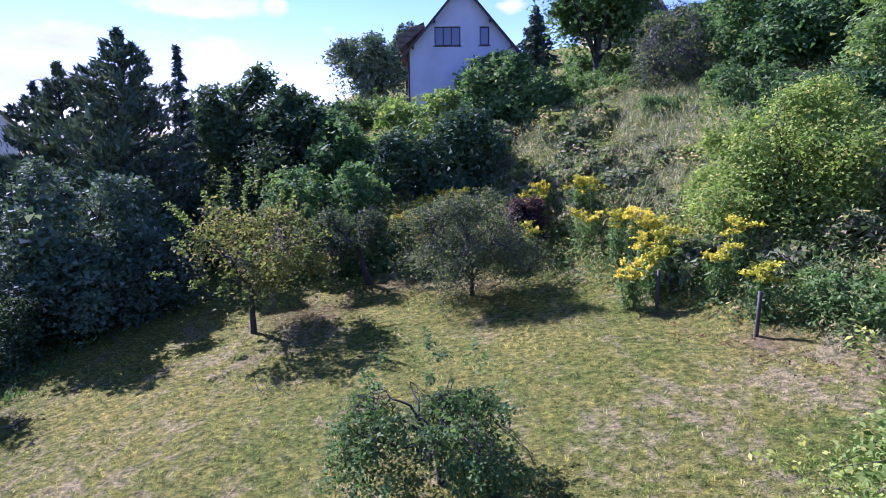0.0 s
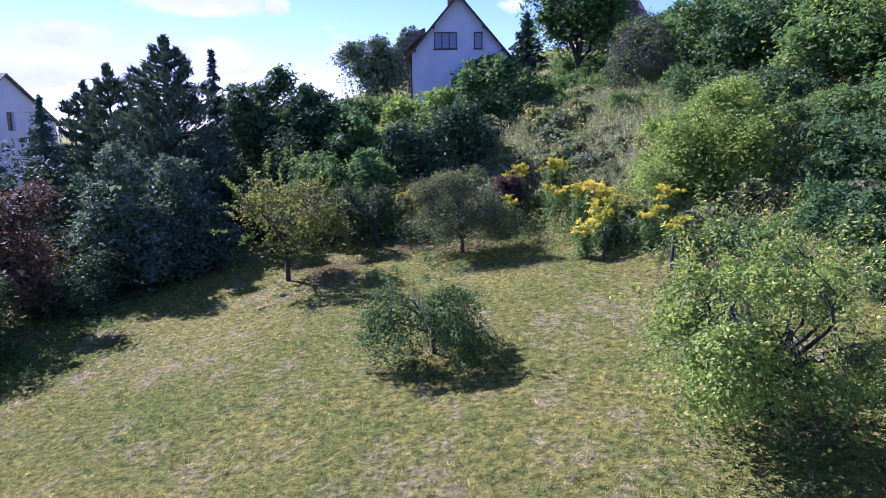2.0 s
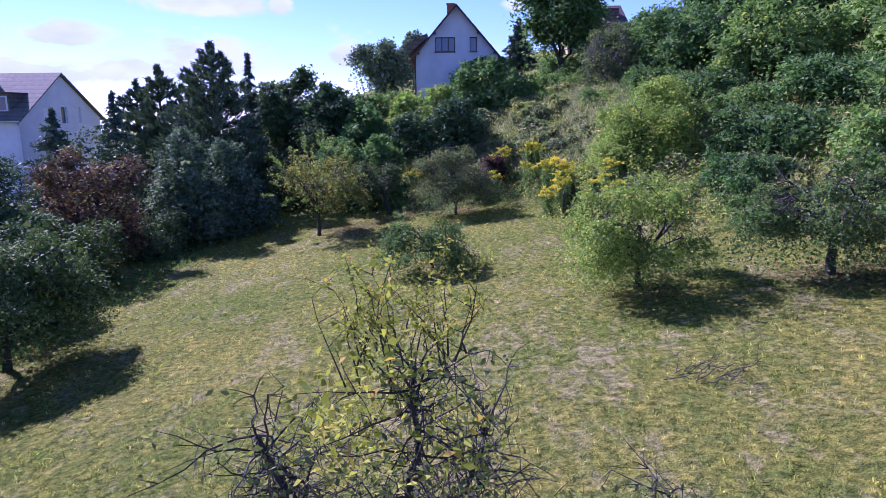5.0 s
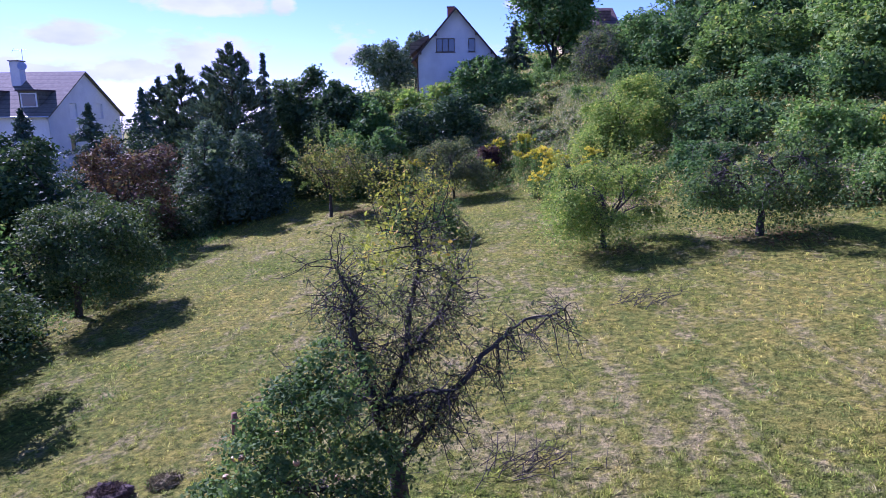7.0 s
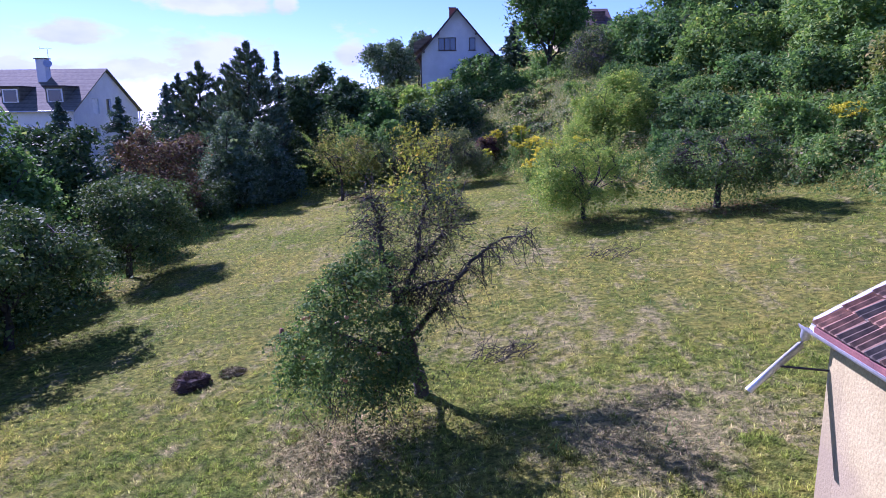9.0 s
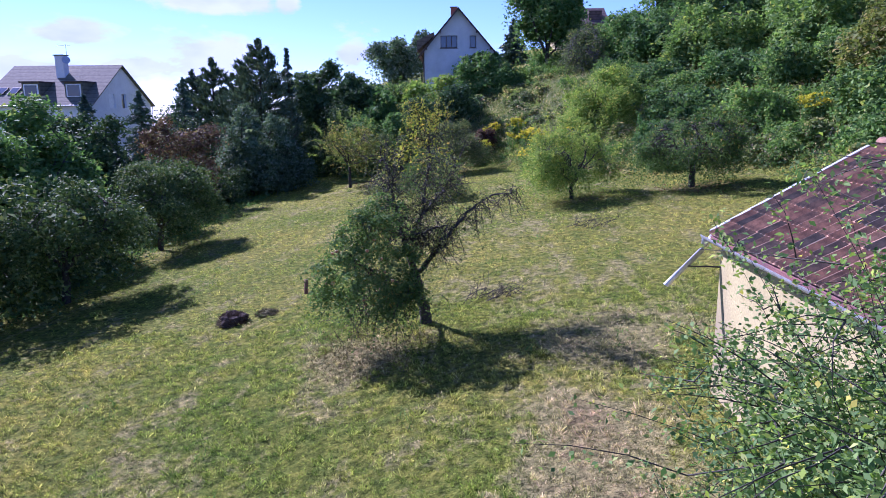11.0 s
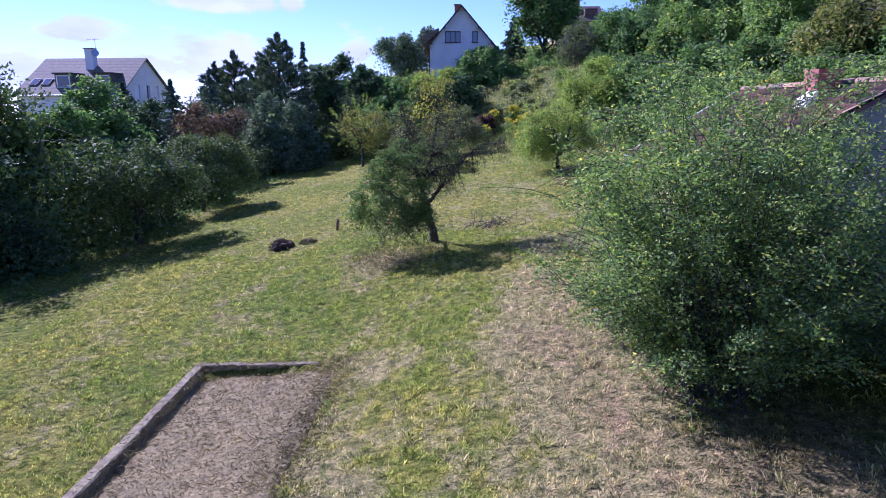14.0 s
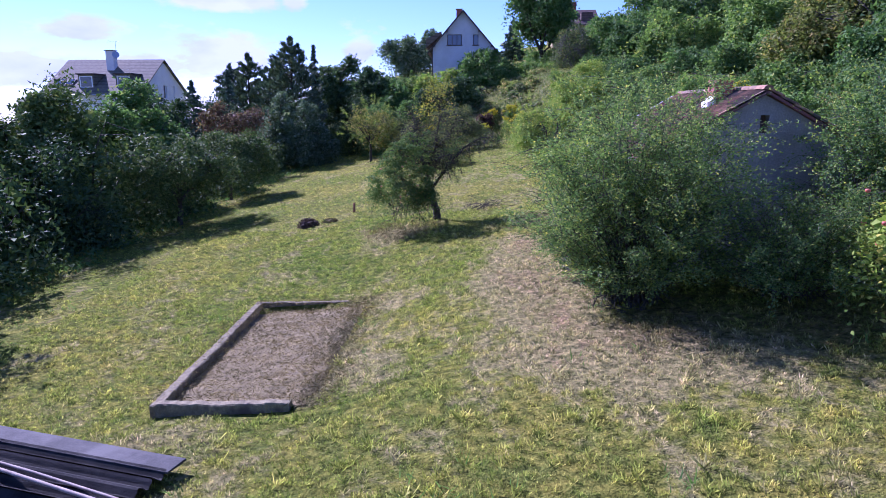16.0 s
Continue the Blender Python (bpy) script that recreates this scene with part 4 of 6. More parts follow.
                o.matrix_basis = pose(cx, cy, cz + 0.04 + r * 0.072, 0, 0, side4 * 90) @ pose(off, -cw / 2 + 0.054, 0)
    part("flashing", prism([(-0.74, 0.0), (-0.56, 0.0), (-0.56, 0.30), (-0.605, 0.28), (-0.64, 0.21), (-0.74, 0.15)], cy - 0.22, cy + 0.16), WHITE_PAINT, h, "white mortar fillet").location = (0, 0, cz - 0.05)
    return h


hut()


# ---- raised bed ----
def raised_bed():
    x0, x1, y0, y1 = -4.1, -1.33, -24.1, -17.5
    z = -0.63
    h = thing("raised_bed", x0, y0, z, "old concrete-edged bed filled with dry straw", "garden bed")
    h.matrix_basis = pose(x0, y0, -0.67, -2.1, -1.2, 0)
    rng = random.Random(3)

    def kerb(ax, ay, bx, by, w, drop, label="", mat=None, rough=0.010):
        bm = bmesh.new()
        n = 34
        dx, dy = bx - ax, by - ay
        l = math.hypot(dx, dy)
        px, py = -dy / l * w / 2, dx / l * w / 2
        rings = []
        for i in range(n + 1):
            k = i / n
            j = lambda: rng.uniform(-rough, rough)
            cx, cy = ax + dx * k, ay + dy * k
            t = 0.008 * math.sin(k * 9) + rng.uniform(-rough, rough) - drop
            rings.append([bm.verts.new(p) for p in ((cx + px, cy + py, -0.5), (cx + px + j(), cy + py + j(), t - 0.02), (cx + px * 0.8, cy + py * 0.8, t), (cx - px * 0.8, cy - py * 0.8, t), (cx - px + j(), cy - py + j(), t - 0.02), (cx - px, cy - py, -0.5))])
        for a, b in zip(rings, rings[1:]):
            for i in range(5):
                bm.faces.new((a[i], a[i + 1], b[i + 1], b[i]))
        bm.faces.new(rings[0])
        bm.faces.new(rings[-1][::-1])
        return part("kerb", bm, mat or CONCRETE, h, label)

    W, L = x1 - x0, y1 - y0
    kerb(0.34, 0.16, 0.09, L - 0.2, 0.18, 0)
    kerb(0.26, 0.09, W - 0.32, 0.09, 0.18, 0, "cracked concrete kerb at the low end")
    kerb(0, L - 0.09, W, L - 0.09, 0.16, 0)
    kerb(W - 0.16, 0.35, W - 0.08, L - 0.15, 0.26, 0.07, "crumbling kerb buried in straw", STRAW_SOIL, 0.05)
    gv, gq, n = [], [], 40
    for j in range(n + 1):
        for i in range(n + 1):
            x, y = 0.1 + 0.25 * (1 - j / n) * (1 - i / n) + (W - 0.2) * i / n, 0.12 + (L - 0.24) * j / n
            gv.append((x, y, -0.1 - 0.12 * (1 - i / n) * (0.3 + 0.7 * j / n) + 0.05 * noise.noise((x * 2.5, y * 2.5, 0)) + 0.03 * noise.noise((x * 9, y * 9, 0))))
    gq = [(j * (n + 1) + i, j * (n + 1) + i + 1, (j + 1) * (n + 1) + i + 1, (j + 1) * (n + 1) + i) for j in range(n) for i in range(n)]
    part_of("straw_fill", raw_mesh("straw_fill", gv, gq, STRAW_SOIL), h, "brown dry straw mulch")
    r = np.random.default_rng(8)
    m = 16000
    c = np.stack([r.uniform(0.35, W - 0.1, m), r.uniform(0.15, L - 0.15, m), np.zeros(m)], -1)
    c[:, 2] = [-0.06 - 0.12 * (1 - (a - 0.1) / W) * (0.3 + 0.7 * b / L) + 0.05 * noise.noise((a * 2.5, b * 2.5, 0)) + r.uniform(-0.03, 0.03) for a, b in c[:, :2]]
    v, q = leaves(c, 0.075, r, 0.3, 0.11)
    tagged(part_of("straw", raw_mesh("straw", v, q, LEAF["straw"]), h), "cut dry straw", kind="stuff")
    m = 1500
    side = r.random(m) < 0.6
    c = np.stack([np.where(side, r.normal(size=m) * 0.13 + 0.2, r.uniform(0, W, m)), np.where(side, r.uniform(0.1, L, m), L - 0.09 + r.normal(size=m) * 0.12), r.uniform(-0.03, 0.035, m)], -1)
    v, q = leaves(c, 0.10, r, 0.5, 0.10)
    tagged(part_of("straw", raw_mesh("straw", v, q, LEAF["straw"]), h), "mown grass blown on to the kerbs", kind="stuff")
    m = 5200
    c = np.stack([W + 0.02 + r.normal(size=m) * 0.24 + 0.08 * np.sin(np.arange(m)), r.uniform(0.0, L + 0.05, m), np.zeros(m)], -1)
    c[:, 2] = [max(-0.06, land(x0 + a, y0 + b) + 0.67 + b * 0.0366 - a * 0.0209) + r.uniform(-0.01, 0.05) for a, b in c[:, :2]]
    v, q = leaves(c, 0.12, r, 0.3, 0.08)
    tagged(part_of("straw", raw_mesh("straw", v, q, LEAF["straw"]), h), "straw spilling over the buried kerb", kind="stuff")
    return h


STRAW_SOIL = surface("straw_soil", (0.105, 0.085, 0.034), (0.235, 0.195, 0.078), 7.0, 0.95, 0.8, 40.0)
raised_bed()


# ---- corrugated sheets on a low stack ----
def corrugated_stack():
    a, b = Vector((-2.62, -26.1, 0)), Vector((-5.4, -25.3, 0))
    way = (b - a).normalized()
    ang = math.degrees(math.atan2(way.y, way.x))
    h = thing("sheet_stack", a.x, a.y, -0.72, "stack of dark weathered corrugated roofing sheets", "roofing sheets", turn=ang)
    n, L, rng = 5, 4.6, random.Random(4)
    for k in range(n):
        bm = bmesh.new()
        m = 30
        rows = []
        y0 = 0.12 + k * 0.62
        for j in (0, 1):
            rows.append([bm.verts.new((-0.2 * k + j * L + rng.uniform(-0.02, 0.02), y0 + 0.9 * i / m, 0.045 * math.cos(i / m * 2 * math.pi * 4) - 0.02 * k + 0.03 * (n - k))) for i in range(m + 1)])
        for i in range(m):
            bm.faces.new((rows[0][i], rows[0][i + 1], rows[1][i + 1], rows[1][i]))
        bmesh.ops.solidify(bm, geom=bm.faces[:], thickness=0.008)
        part("corrugated_sheet", bm, TAR, h)
    part("edge_strip", box(-0.05, -0.2, 0.15, 4.6, 0.16, 0.18, 0.004), TAR, h, "flat dark cover strip")
    v, q = tubes([(np.array([[-0.5, 0.95, 0.23], [1.5, 0.7, 0.22], [4.6, 0.45, 0.24]]), [0.02] * 3), (np.array([[-0.2, 1.05, 0.25], [1.8, 0.8, 0.23], [4.6, 0.52, 0.24]]), [0.025] * 3)], 6)
    part_of("lath", raw_mesh("lath", v, q, BOARD), h, "pale loose laths")
    part("bearer", box(0.1, 0.3, -0.75, 4.5, 0.42, -0.03), DARK_WOOD, h)
    part("bearer", box(0.1, 2.4, -0.75, 4.5, 2.52, -0.05), DARK_WOOD, h)
    return h


corrugated_stack()


# ---- posts, mound, brush ----
def post(x, y, height, r, label, name="fence_post", mat=None):
    z = land(x, y)
    h = thing(name, x, y, z - 0.1, label, "post", "fence posts" if name == "fence_post" else "")
    v, q = tubes([(np.array([[0, 0, -0.2], [0.01, 0, height * 0.5], [0.02, 0.01, height + 0.1], [0.02, 0.01, height + 0.104]]), [r, r, r * 0.95, 0.001])], 10)
    part_of("shaft", raw_mesh("shaft", v, q, mat or DARK_WOOD), h)
    return h


post(5.99, 18.5, 1.15, 0.045, "dark wooden fence post at the weeds' edge")
post(7.52, 15.65, 1.15, 0.05, "dark wooden fence post at the weeds' edge")
RUST = surface("rusty_stump", (0.12, 0.06, 0.03), (0.28, 0.15, 0.07), 10.0, 0.9, 0.5, 40.0)
post(-3.45, -5.8, 0.42, 0.055, "short rusty brown stake in the lawn", "stake", RUST)


def heap(name, x, y, rx, ry, hgt, mat_in, label, category, seed, n=2600, size=0.12, wide=0.08, body=None):
    th = thing(name, x, y, land(x, y) - 0.03, label, category)
    rng = np.random.default_rng(seed)
    bm = bmesh.new()
    bmesh.ops.create_icosphere(bm, subdivisions=3, radius=1.0)
    for v in bm.verts:
        k = 1 + 0.7 * noise.noise(v.co * 2.1 + Vector((seed, 0, 0)))
        v.co = Vector((v.co.x * rx * k * 0.85, v.co.y * ry * k * 0.85, max(-0.1, v.co.z * hgt * k * 0.85)))
    part("core", bm, body or STRAW_SOIL, th)
    d = rng.normal(size=(n, 3))
    d /= np.linalg.norm(d, axis=1, keepdims=True)
    d[:, 2] = np.abs(d[:, 2])
    c = d * rng.uniform(0.8, 1.1, (n, 1)) * np.array([rx, ry, hgt])
    v, q = leaves(c, size, rng, 0.3, wide)
    tagged(part_of("hay", raw_mesh("hay", v, q, mat_in), th), kind="stuff")
    return th


HAY_DARK = surface("damp_hay", (0.05, 0.035, 0.03), (0.12, 0.085, 0.065), 9.0, 0.95, 0.8, 50.0)
heap("hay_heap", -4.95, -7.7, 0.42, 0.38, 0.34, LEAF["hay"], "small dark heap of damp old hay on the lawn", "hay heap", 2, body=HAY_DARK)
heap("hay_heap", -4.15, -7.3, 0.32, 0.26, 0.16, LEAF["straw"], "flat clump of dry hay beside the dark heap", "hay heap", 3, 1200)


def brush(x, y, reach, n, label, seed, turn=0):
    th = thing("fallen_branch", x, y, land(x, y), label, "branch")
    rng = np.random.default_rng(seed)
    w = []
    for i in range(n):
        a = rng.normal() * 0.55 + turn
        l = reach * rng.uniform(0.4, 1)
        s = np.array([rng.normal() * 0.3, rng.normal() * 0.2, 0.03])
        e = s + np.array([math.cos(a) * l, math.sin(a) * l, rng.uniform(0.05, 0.45)])
        p = curve_pts(s, e, 0.1, 6, rng, 0.1)
        w.append((p, np.linspace(0.010, 0.003, 6)))
        for _ in range(4):
            q = p[rng.integers(1, 6)]
            w.append((curve_pts(q, q + rng.normal(size=3) * 0.22 + np.array([0, 0, 0.05]), 0, 4, rng, 0.03), np.linspace(0.006, 0.002, 4)))
    v, q = tubes(w, 4)
    tagged(part_of("brushwood", raw_mesh("brushwood", v, q, BARK), th), kind="stuff")
    return th


brush(1.7, -8.0, 0.9, 22, "heap of cut leafless twigs lying on the lawn", 3, 0.2)
brush(5.5, -0.9, 0.9, 14, "grey fallen branch in the grass", 4, 0.2)
brush(-4.2, 15.5, 0.9, 5, "small dry fallen twig on the lawn", 5, 2.5)
brush(-10.7, 15.5, 0.8, 6, "dry bare twigs at the hedge's foot", 6, 1.2)


SACK = surface("woven_sack", (0.26, 0.27, 0.29), (0.38, 0.39, 0.41), 6.0, 0.8, 0.4, 80.0, stain=(0.22, 0.19, 0.15))


def rubble_heap(x, y, seed):
    """Broken plaster and brick thrown against the wall, a crumpled pale sack on top."""
    th = thing("rubble_heap", x, y, land(x, y), "small heap of pale rubble with a crumpled sack", "rubble")
    rng = random.Random(seed)
    for i in range(18):
        bm = bmesh.new()
        bmesh.ops.create_icosphere(bm, subdivisions=1, radius=1.0)
        a, b, c = rng.uniform(0.06, 0.15), rng.uniform(0.05, 0.12), rng.uniform(0.03, 0.07)
        for v in bm.verts:
            k = rng.uniform(0.75, 1.2)
            v.co = Vector((v.co.x * a * k, v.co.y * b * k, v.co.z * c * k))
        r = rng.uniform(0, 0.5)
        q = rng.uniform(0, 6.28)
        o = part("lump", bm, PLASTER_GREY if i % 4 else PLASTER_OLD, th)
        o.matrix_basis = pose(r * math.cos(q) * 0.7, r * math.sin(q) * 1.3, 0.03 + 0.22 * (0.5 - r), rng.uniform(-20, 20), rng.uniform(-20, 20), rng.uniform(0, 360))
    bm = bmesh.new()
    bmesh.ops.create_icosphere(bm, subdivisions=3, radius=1.0)
    for v in bm.verts:
        k = 1 + 0.35 * noise.noise(v.co * 2.5 + Vector((seed, 0, 0))) + 0.12 * noise.noise(v.co * 8)
        v.co = Vector((v.co.x * 0.2 * k, v.co.y * 0.3 * k, v.co.z * 0.10 * k))
    part("sack", bm, SACK, th, "crumpled off-white sack", True).location = (0.18, 0.3, 0.22)
    return th


rubble_heap(3.65, -18.35, 5)
brush(3.75, -21.5, 1.1, 4, "pale dry branch lying under the plum bush", 12, -1.2)


# ---- fruit trees on the lawn ----
broadleaf("apple_tree", -6.2, 20.9, 4.7, 2.6, LEAF["twiggy"], "spreading old apple tree with yellowing crown", "tree", "orchard trees", 21, 11000, 0.12, 0.30, 0.09, 80, low=0.3, droop=0.1, hollow=0.1, airy=0.24, lobes=15, bare=0.25, pad=0.13, limbs=7, twigs=6, core=0.05, squash=0.3, umbrella=0.7, sprays=46, shoots=LEAF["lime"], rise=0.5)
broadleaf("plum_tree", -2.9, 25.3, 3.2, 1.8, LEAF["plumgrey"], "leaning old plum tree with thin grey-green leaves", "tree", "orchard trees", 22, 9000, 0.085, 0.35, 0.12, 50, low=0.3, hollow=0.1, airy=0.28, lobes=10, lean=(-0.9, 0), bare=0.2, pad=0.16, twigs=6, core=0.1)
broadleaf("plum_tree", 0.9, 22.0, 4.0, 2.45, LEAF["plumgrey"], "dense twiggy plum tree with thin dull leaves", "tree", "orchard trees", 23, 22000, 0.08, 0.16, 0.07, 130, low=0.1, hollow=0.1, airy=0.3, lobes=16, bare=0.12, pad=0.15, limbs=7, twigs=7, core=0.12, lumpy=0.7, umbrella=0.3)
broadleaf("apple_tree", -0.1, 10.8, 2.75, 1.95, LEAF["apple"], "low drooping apple tree with dark green leaves", "tree", "orchard trees", 24, 13500, 0.082, 0.30, 0.06, 80, low=0.16, droop=0.6, hollow=0.1, airy=0.19, lobes=24, lean=(-0.15, 0), pad=0.12, limbs=9, twigs=6, core=0.03, umbrella=1.1, sprays=46, shoots=LEAF["mid"], rise=-0.7, lumpy=0.5, bare=0.1)
broadleaf("apple_tree", 6.1, 5.8, 4.3, 2.5, LEAF["bright"], "bushy bright green apple tree on the lawn", "tree", "orchard trees", 29, 29000, 0.082, 0.2, 0.09, 110, low=0.1, droop=0.35, hollow=0.1, airy=0.26, lobes=14, pad=0.11, sprays=70, shoots=LEAF["lime"], limbs=9, twigs=5, core=0.04, umbrella=0.2, lumpy=0.9, lean=(-0.15, 0), bare=0.1)
broadleaf("plum_tree", 11.0, 4.6, 5.0, 2.6, LEAF["apple"], "half-dead tree with grey hanging twigs", "tree", "orchard trees", 26, 22000, 0.09, 0.3, 0.12, 100, low=0.16, droop=0.45, hollow=0.1, airy=0.25, lobes=18, bare=0.2, pad=0.13, limbs=6, twigs=9, core=0.12, umbrella=0.12, lumpy=0.6)
# the centre tree: half bare, with a leafy apple limb
def half_bare_tree():
    x, y = 0.2, -9.6
    t = thing("apple_tree", x, y, land(x, y) - 0.05, "old half-bare apple tree with one dense green side", "tree", "orchard trees")
    rng = np.random.default_rng(5)
    stems = [
        ([(0, 0, 0), (-0.07, 0, 0.38), (-0.22, 0.02, 1.0), (-0.26, 0.02, 1.22)], 0.14, 0.10),
        ([(-0.26, 0.02, 1.22), (-0.42, 0.1, 1.8), (-0.65, 0.15, 2.4), (-0.75, 0.1, 3.0), (-0.72, 0.2, 3.4), (-1.0, 0.3, 3.85)], 0.085, 0.016),
        ([(-0.24, 0.0, 1.2), (0.08, -0.1, 1.55), (0.4, -0.15, 2.0), (0.78, 0.15, 2.4), (1.1, 0.4, 2.68), (1.5, 0.7, 2.88), (2.1, 1.0, 2.95)], 0.062, 0.010),
        ([(-0.42, 0.08, 1.85), (-0.2, -0.15, 2.12), (0.15, -0.3, 2.28), (0.5, -0.5, 2.4)], 0.06, 0.014),
        ([(-0.38, 0.1, 1.95), (-0.1, 0.3, 2.5), (-0.03, 0.35, 3.0), (0.1, 0.35, 3.7), (0.1, 0.35, 4.3)], 0.06, 0.012),
        ([(-0.1, 0.0, 0.55), (-0.5, -0.5, 1.0), (-1.0, -1.1, 1.5), (-1.5, -1.6, 1.9)], 0.06, 0.012),
        ([(-0.5, 0.12, 2.0), (-0.9, -0.4, 2.4), (-1.4, -0.9, 2.65)], 0.05, 0.012),
        ([(-0.6, 0.1, 2.3), (-0.9, 0.7, 2.8), (-1.1, 1.1, 3.3)], 0.045, 0.01),
        ([(-0.1, 0.3, 2.5), (0.4, 0.7, 3.0), (0.6, 1.0, 3.5)], 0.045, 0.01),
    ]
    wood, fine, L, tips = [], [], [], []
    for k, (pts, r0, r1) in enumerate(stems):
        p = np.array(pts, float)
        n = 4 * (len(p) - 1) + 1
        q = np.stack([np.interp(np.linspace(0, len(p) - 1, n), np.arange(len(p)), p[:, i]) for i in range(3)], -1)
        q[1:-1] += rng.normal(size=(n - 2, 3)) * 0.018
        wood.append((q, np.linspace(r0, r1, n)))
        if k == 0:
            continue
        for _ in range(78 if k in (1, 2, 4, 8) else 46):
            s = q[rng.integers(n // 5, n)]
            e = s + np.clip(rng.normal(size=3), -1.6, 1.6) * np.array([0.34, 0.34, 0.27]) + np.array([0, 0, 0.05 if s[2] > 3 else -0.30 if k in (2, 3) else -0.1])
            m = curve_pts(s, e, 0.03, 5, rng, 0.05)
            fine.append((m, np.linspace(0.011, 0.004, 5)))
            for _ in range(6):
                b = m[rng.integers(1, 5)]
                tip = b + rng.normal(size=3) * 0.15 + np.array([0, 0, -0.06])
                fine.append((curve_pts(b, tip, 0.02, 3, rng, 0.02), np.linspace(0.005, 0.002, 3)))
                tips.append(tip)
    for i in range(70):
        s = np.array([-1.0, -1.4, 1.05]) + rng.normal(size=3) * np.array([0.5, 0.25, 0.2])
        e = s + np.array([rng.normal() * 0.25, rng.normal() * 0.2, -rng.uniform(0.3, 0.85)])
        m = curve_pts(s, e, 0.08, 5, rng, 0.05)
        fine.append((m, np.linspace(0.008, 0.003, 5)))
        for _ in range(3):
            b = m[rng.integers(1, 5)]
            fine.append((curve_pts(b, b + rng.normal(size=3) * 0.14, 0.02, 3, rng, 0.02), np.linspace(0.004, 0.002, 3)))
    shoots = []
    for i in range(26):
        s = np.array([rng.uniform(-0.35, 0.5), rng.uniform(0.05, 0.75), rng.uniform(4.0, 4.5)])
        e = s + np.array([rng.normal() * 0.16, rng.normal() * 0.14, rng.uniform(0.35, 0.72)])
        m = curve_pts(s, e, 0, 6, rng, 0.06)
        fine.append((m, np.linspace(0.008, 0.002, 6)))
        shoots.append((s, e))
        for _ in range(3):
            b = m[rng.integers(2, 6)]
            g = b + np.array([rng.normal() * 0.11, rng.normal() * 0.11, rng.uniform(0.06, 0.22)])
            fine.append((curve_pts(b, g, 0.01, 3, rng, 0.01), np.linspace(0.004, 0.0015, 3)))
            shoots.append((b, g))
    v, q = tubes(wood, 8)
    part_of("trunk", raw_mesh("trunk", v, q, BARK), t, "dark forked trunk")
    v, q = tubes(fine, 3)
    tagged(part_of("branchwork", raw_mesh("branchwork", v, q, BARK), t), "tangle of bare dark twigs", kind="stuff")
    tips = np.array(tips)
    sel = tips[rng.integers(0, len(tips), 7600)] + rng.normal(size=(7600, 3)) * 0.05
    v, q = leaves(sel, 0.062, rng, 0.3, 0.5, 0.3)
    part_of("crown", raw_mesh("crown", v, q, LEAF["plumgrey"]), t, "thin grey-green leaves on the twigs")
    L = []
    for i in range(16):
        c = np.array([-0.05, 0.25, 3.9]) + rng.normal(size=3) * np.array([0.28, 0.28, 0.33])
        L.append(leaves(c + rng.normal(size=(30, 3)) * 0.15, 0.075, rng, 0.4, 0.55, 0.2))
    for s, e in shoots:
        kk = rng.random((16, 1)) ** 0.6
        L.append(leaves(s + (e - s) * kk * 1.03 + rng.normal(size=(16, 3)) * 0.022, 0.042, rng, 0.4, 0.5))
    v, q = joined(L)
    part_of("top_leaves", raw_mesh("top_leaves", v, q, LEAF["tip"]), t, "sparse yellowing leaves at the top")
    L = []
    heaps = [(-1.0, -0.5, 2.2, 0.62), (-1.9, -0.7, 1.65, 0.62), (-1.3, -1.2, 1.1, 0.55), (-0.6, -0.8, 1.2, 0.45), (-1.55, -0.4, 2.45, 0.45), (-2.3, -0.6, 1.15, 0.42), (-1.4, 0.4, 1.7, 0.6), (-0.3, -0.5, 0.8, 0.26), (-0.4, -0.2, 1.55, 0.36), (-0.95, 0.0, 2.75, 0.42), (-0.85, -0.9, 0.75, 0.4), (-1.75, -0.2, 0.95, 0.4)]
    for i in range(120):
        hx, hy, hz, hr = heaps[i % 12]
        d = rng.normal(size=3)
        d /= np.linalg.norm(d)
        c = np.array([hx * 0.9, hy - 0.75, hz * 0.86 + 0.4]) + d * rng.uniform(0.2, 1.0) ** 0.5 * hr
        n = 150
        f = d * 0.9 + np.array([0, 0, 0.6])
        off = rng.normal(size=(n, 3)) * 0.14 * np.exp(rng.normal(size=(n, 1)) * 0.4)
        off -= (off @ f)[:, None] * f * 0.5
        off[:, 2] -= 0.25 * (off ** 2).sum(1) / 0.2
        L.append(leaves(c + off, 0.068, rng, 0.1, 0.55, 0.3, None, f * 1.2))
    v, q = joined(L)
    part_of("leafy_limb", raw_mesh("leafy_limb", v, q, LEAF["apple"]), t, "dense dark green foliage")
    hang_apples(t, (-1.3, -1.25, 1.55), (0.85, 0.7, 0.75), 24, APPLE, 6)
    return t


def hang_apples(t, mid, reach, n, mat, seed):
    rng = np.random.default_rng(seed)
    bm = bmesh.new()
    bmesh.ops.create_uvsphere(bm, u_segments=10, v_segments=7, radius=0.042)
    for v in bm.verts:
        v.co.z *= 0.9
        if v.co.z > 0.03:
            v.co.z -= 0.012
    me = bpy.data.meshes.new("apple")
    bm.to_mesh(me)
    bm.free()
    me.shade_smooth()
    me.materials.append(mat)
    for i in range(n):
        o = new("apple", me)
        o.parent = t
        d = rng.normal(size=3)
        d /= np.linalg.norm(d)
        o.matrix_basis = pose(*(np.array(mid) + d * np.array(reach) * rng.uniform(0.8, 1.05)))


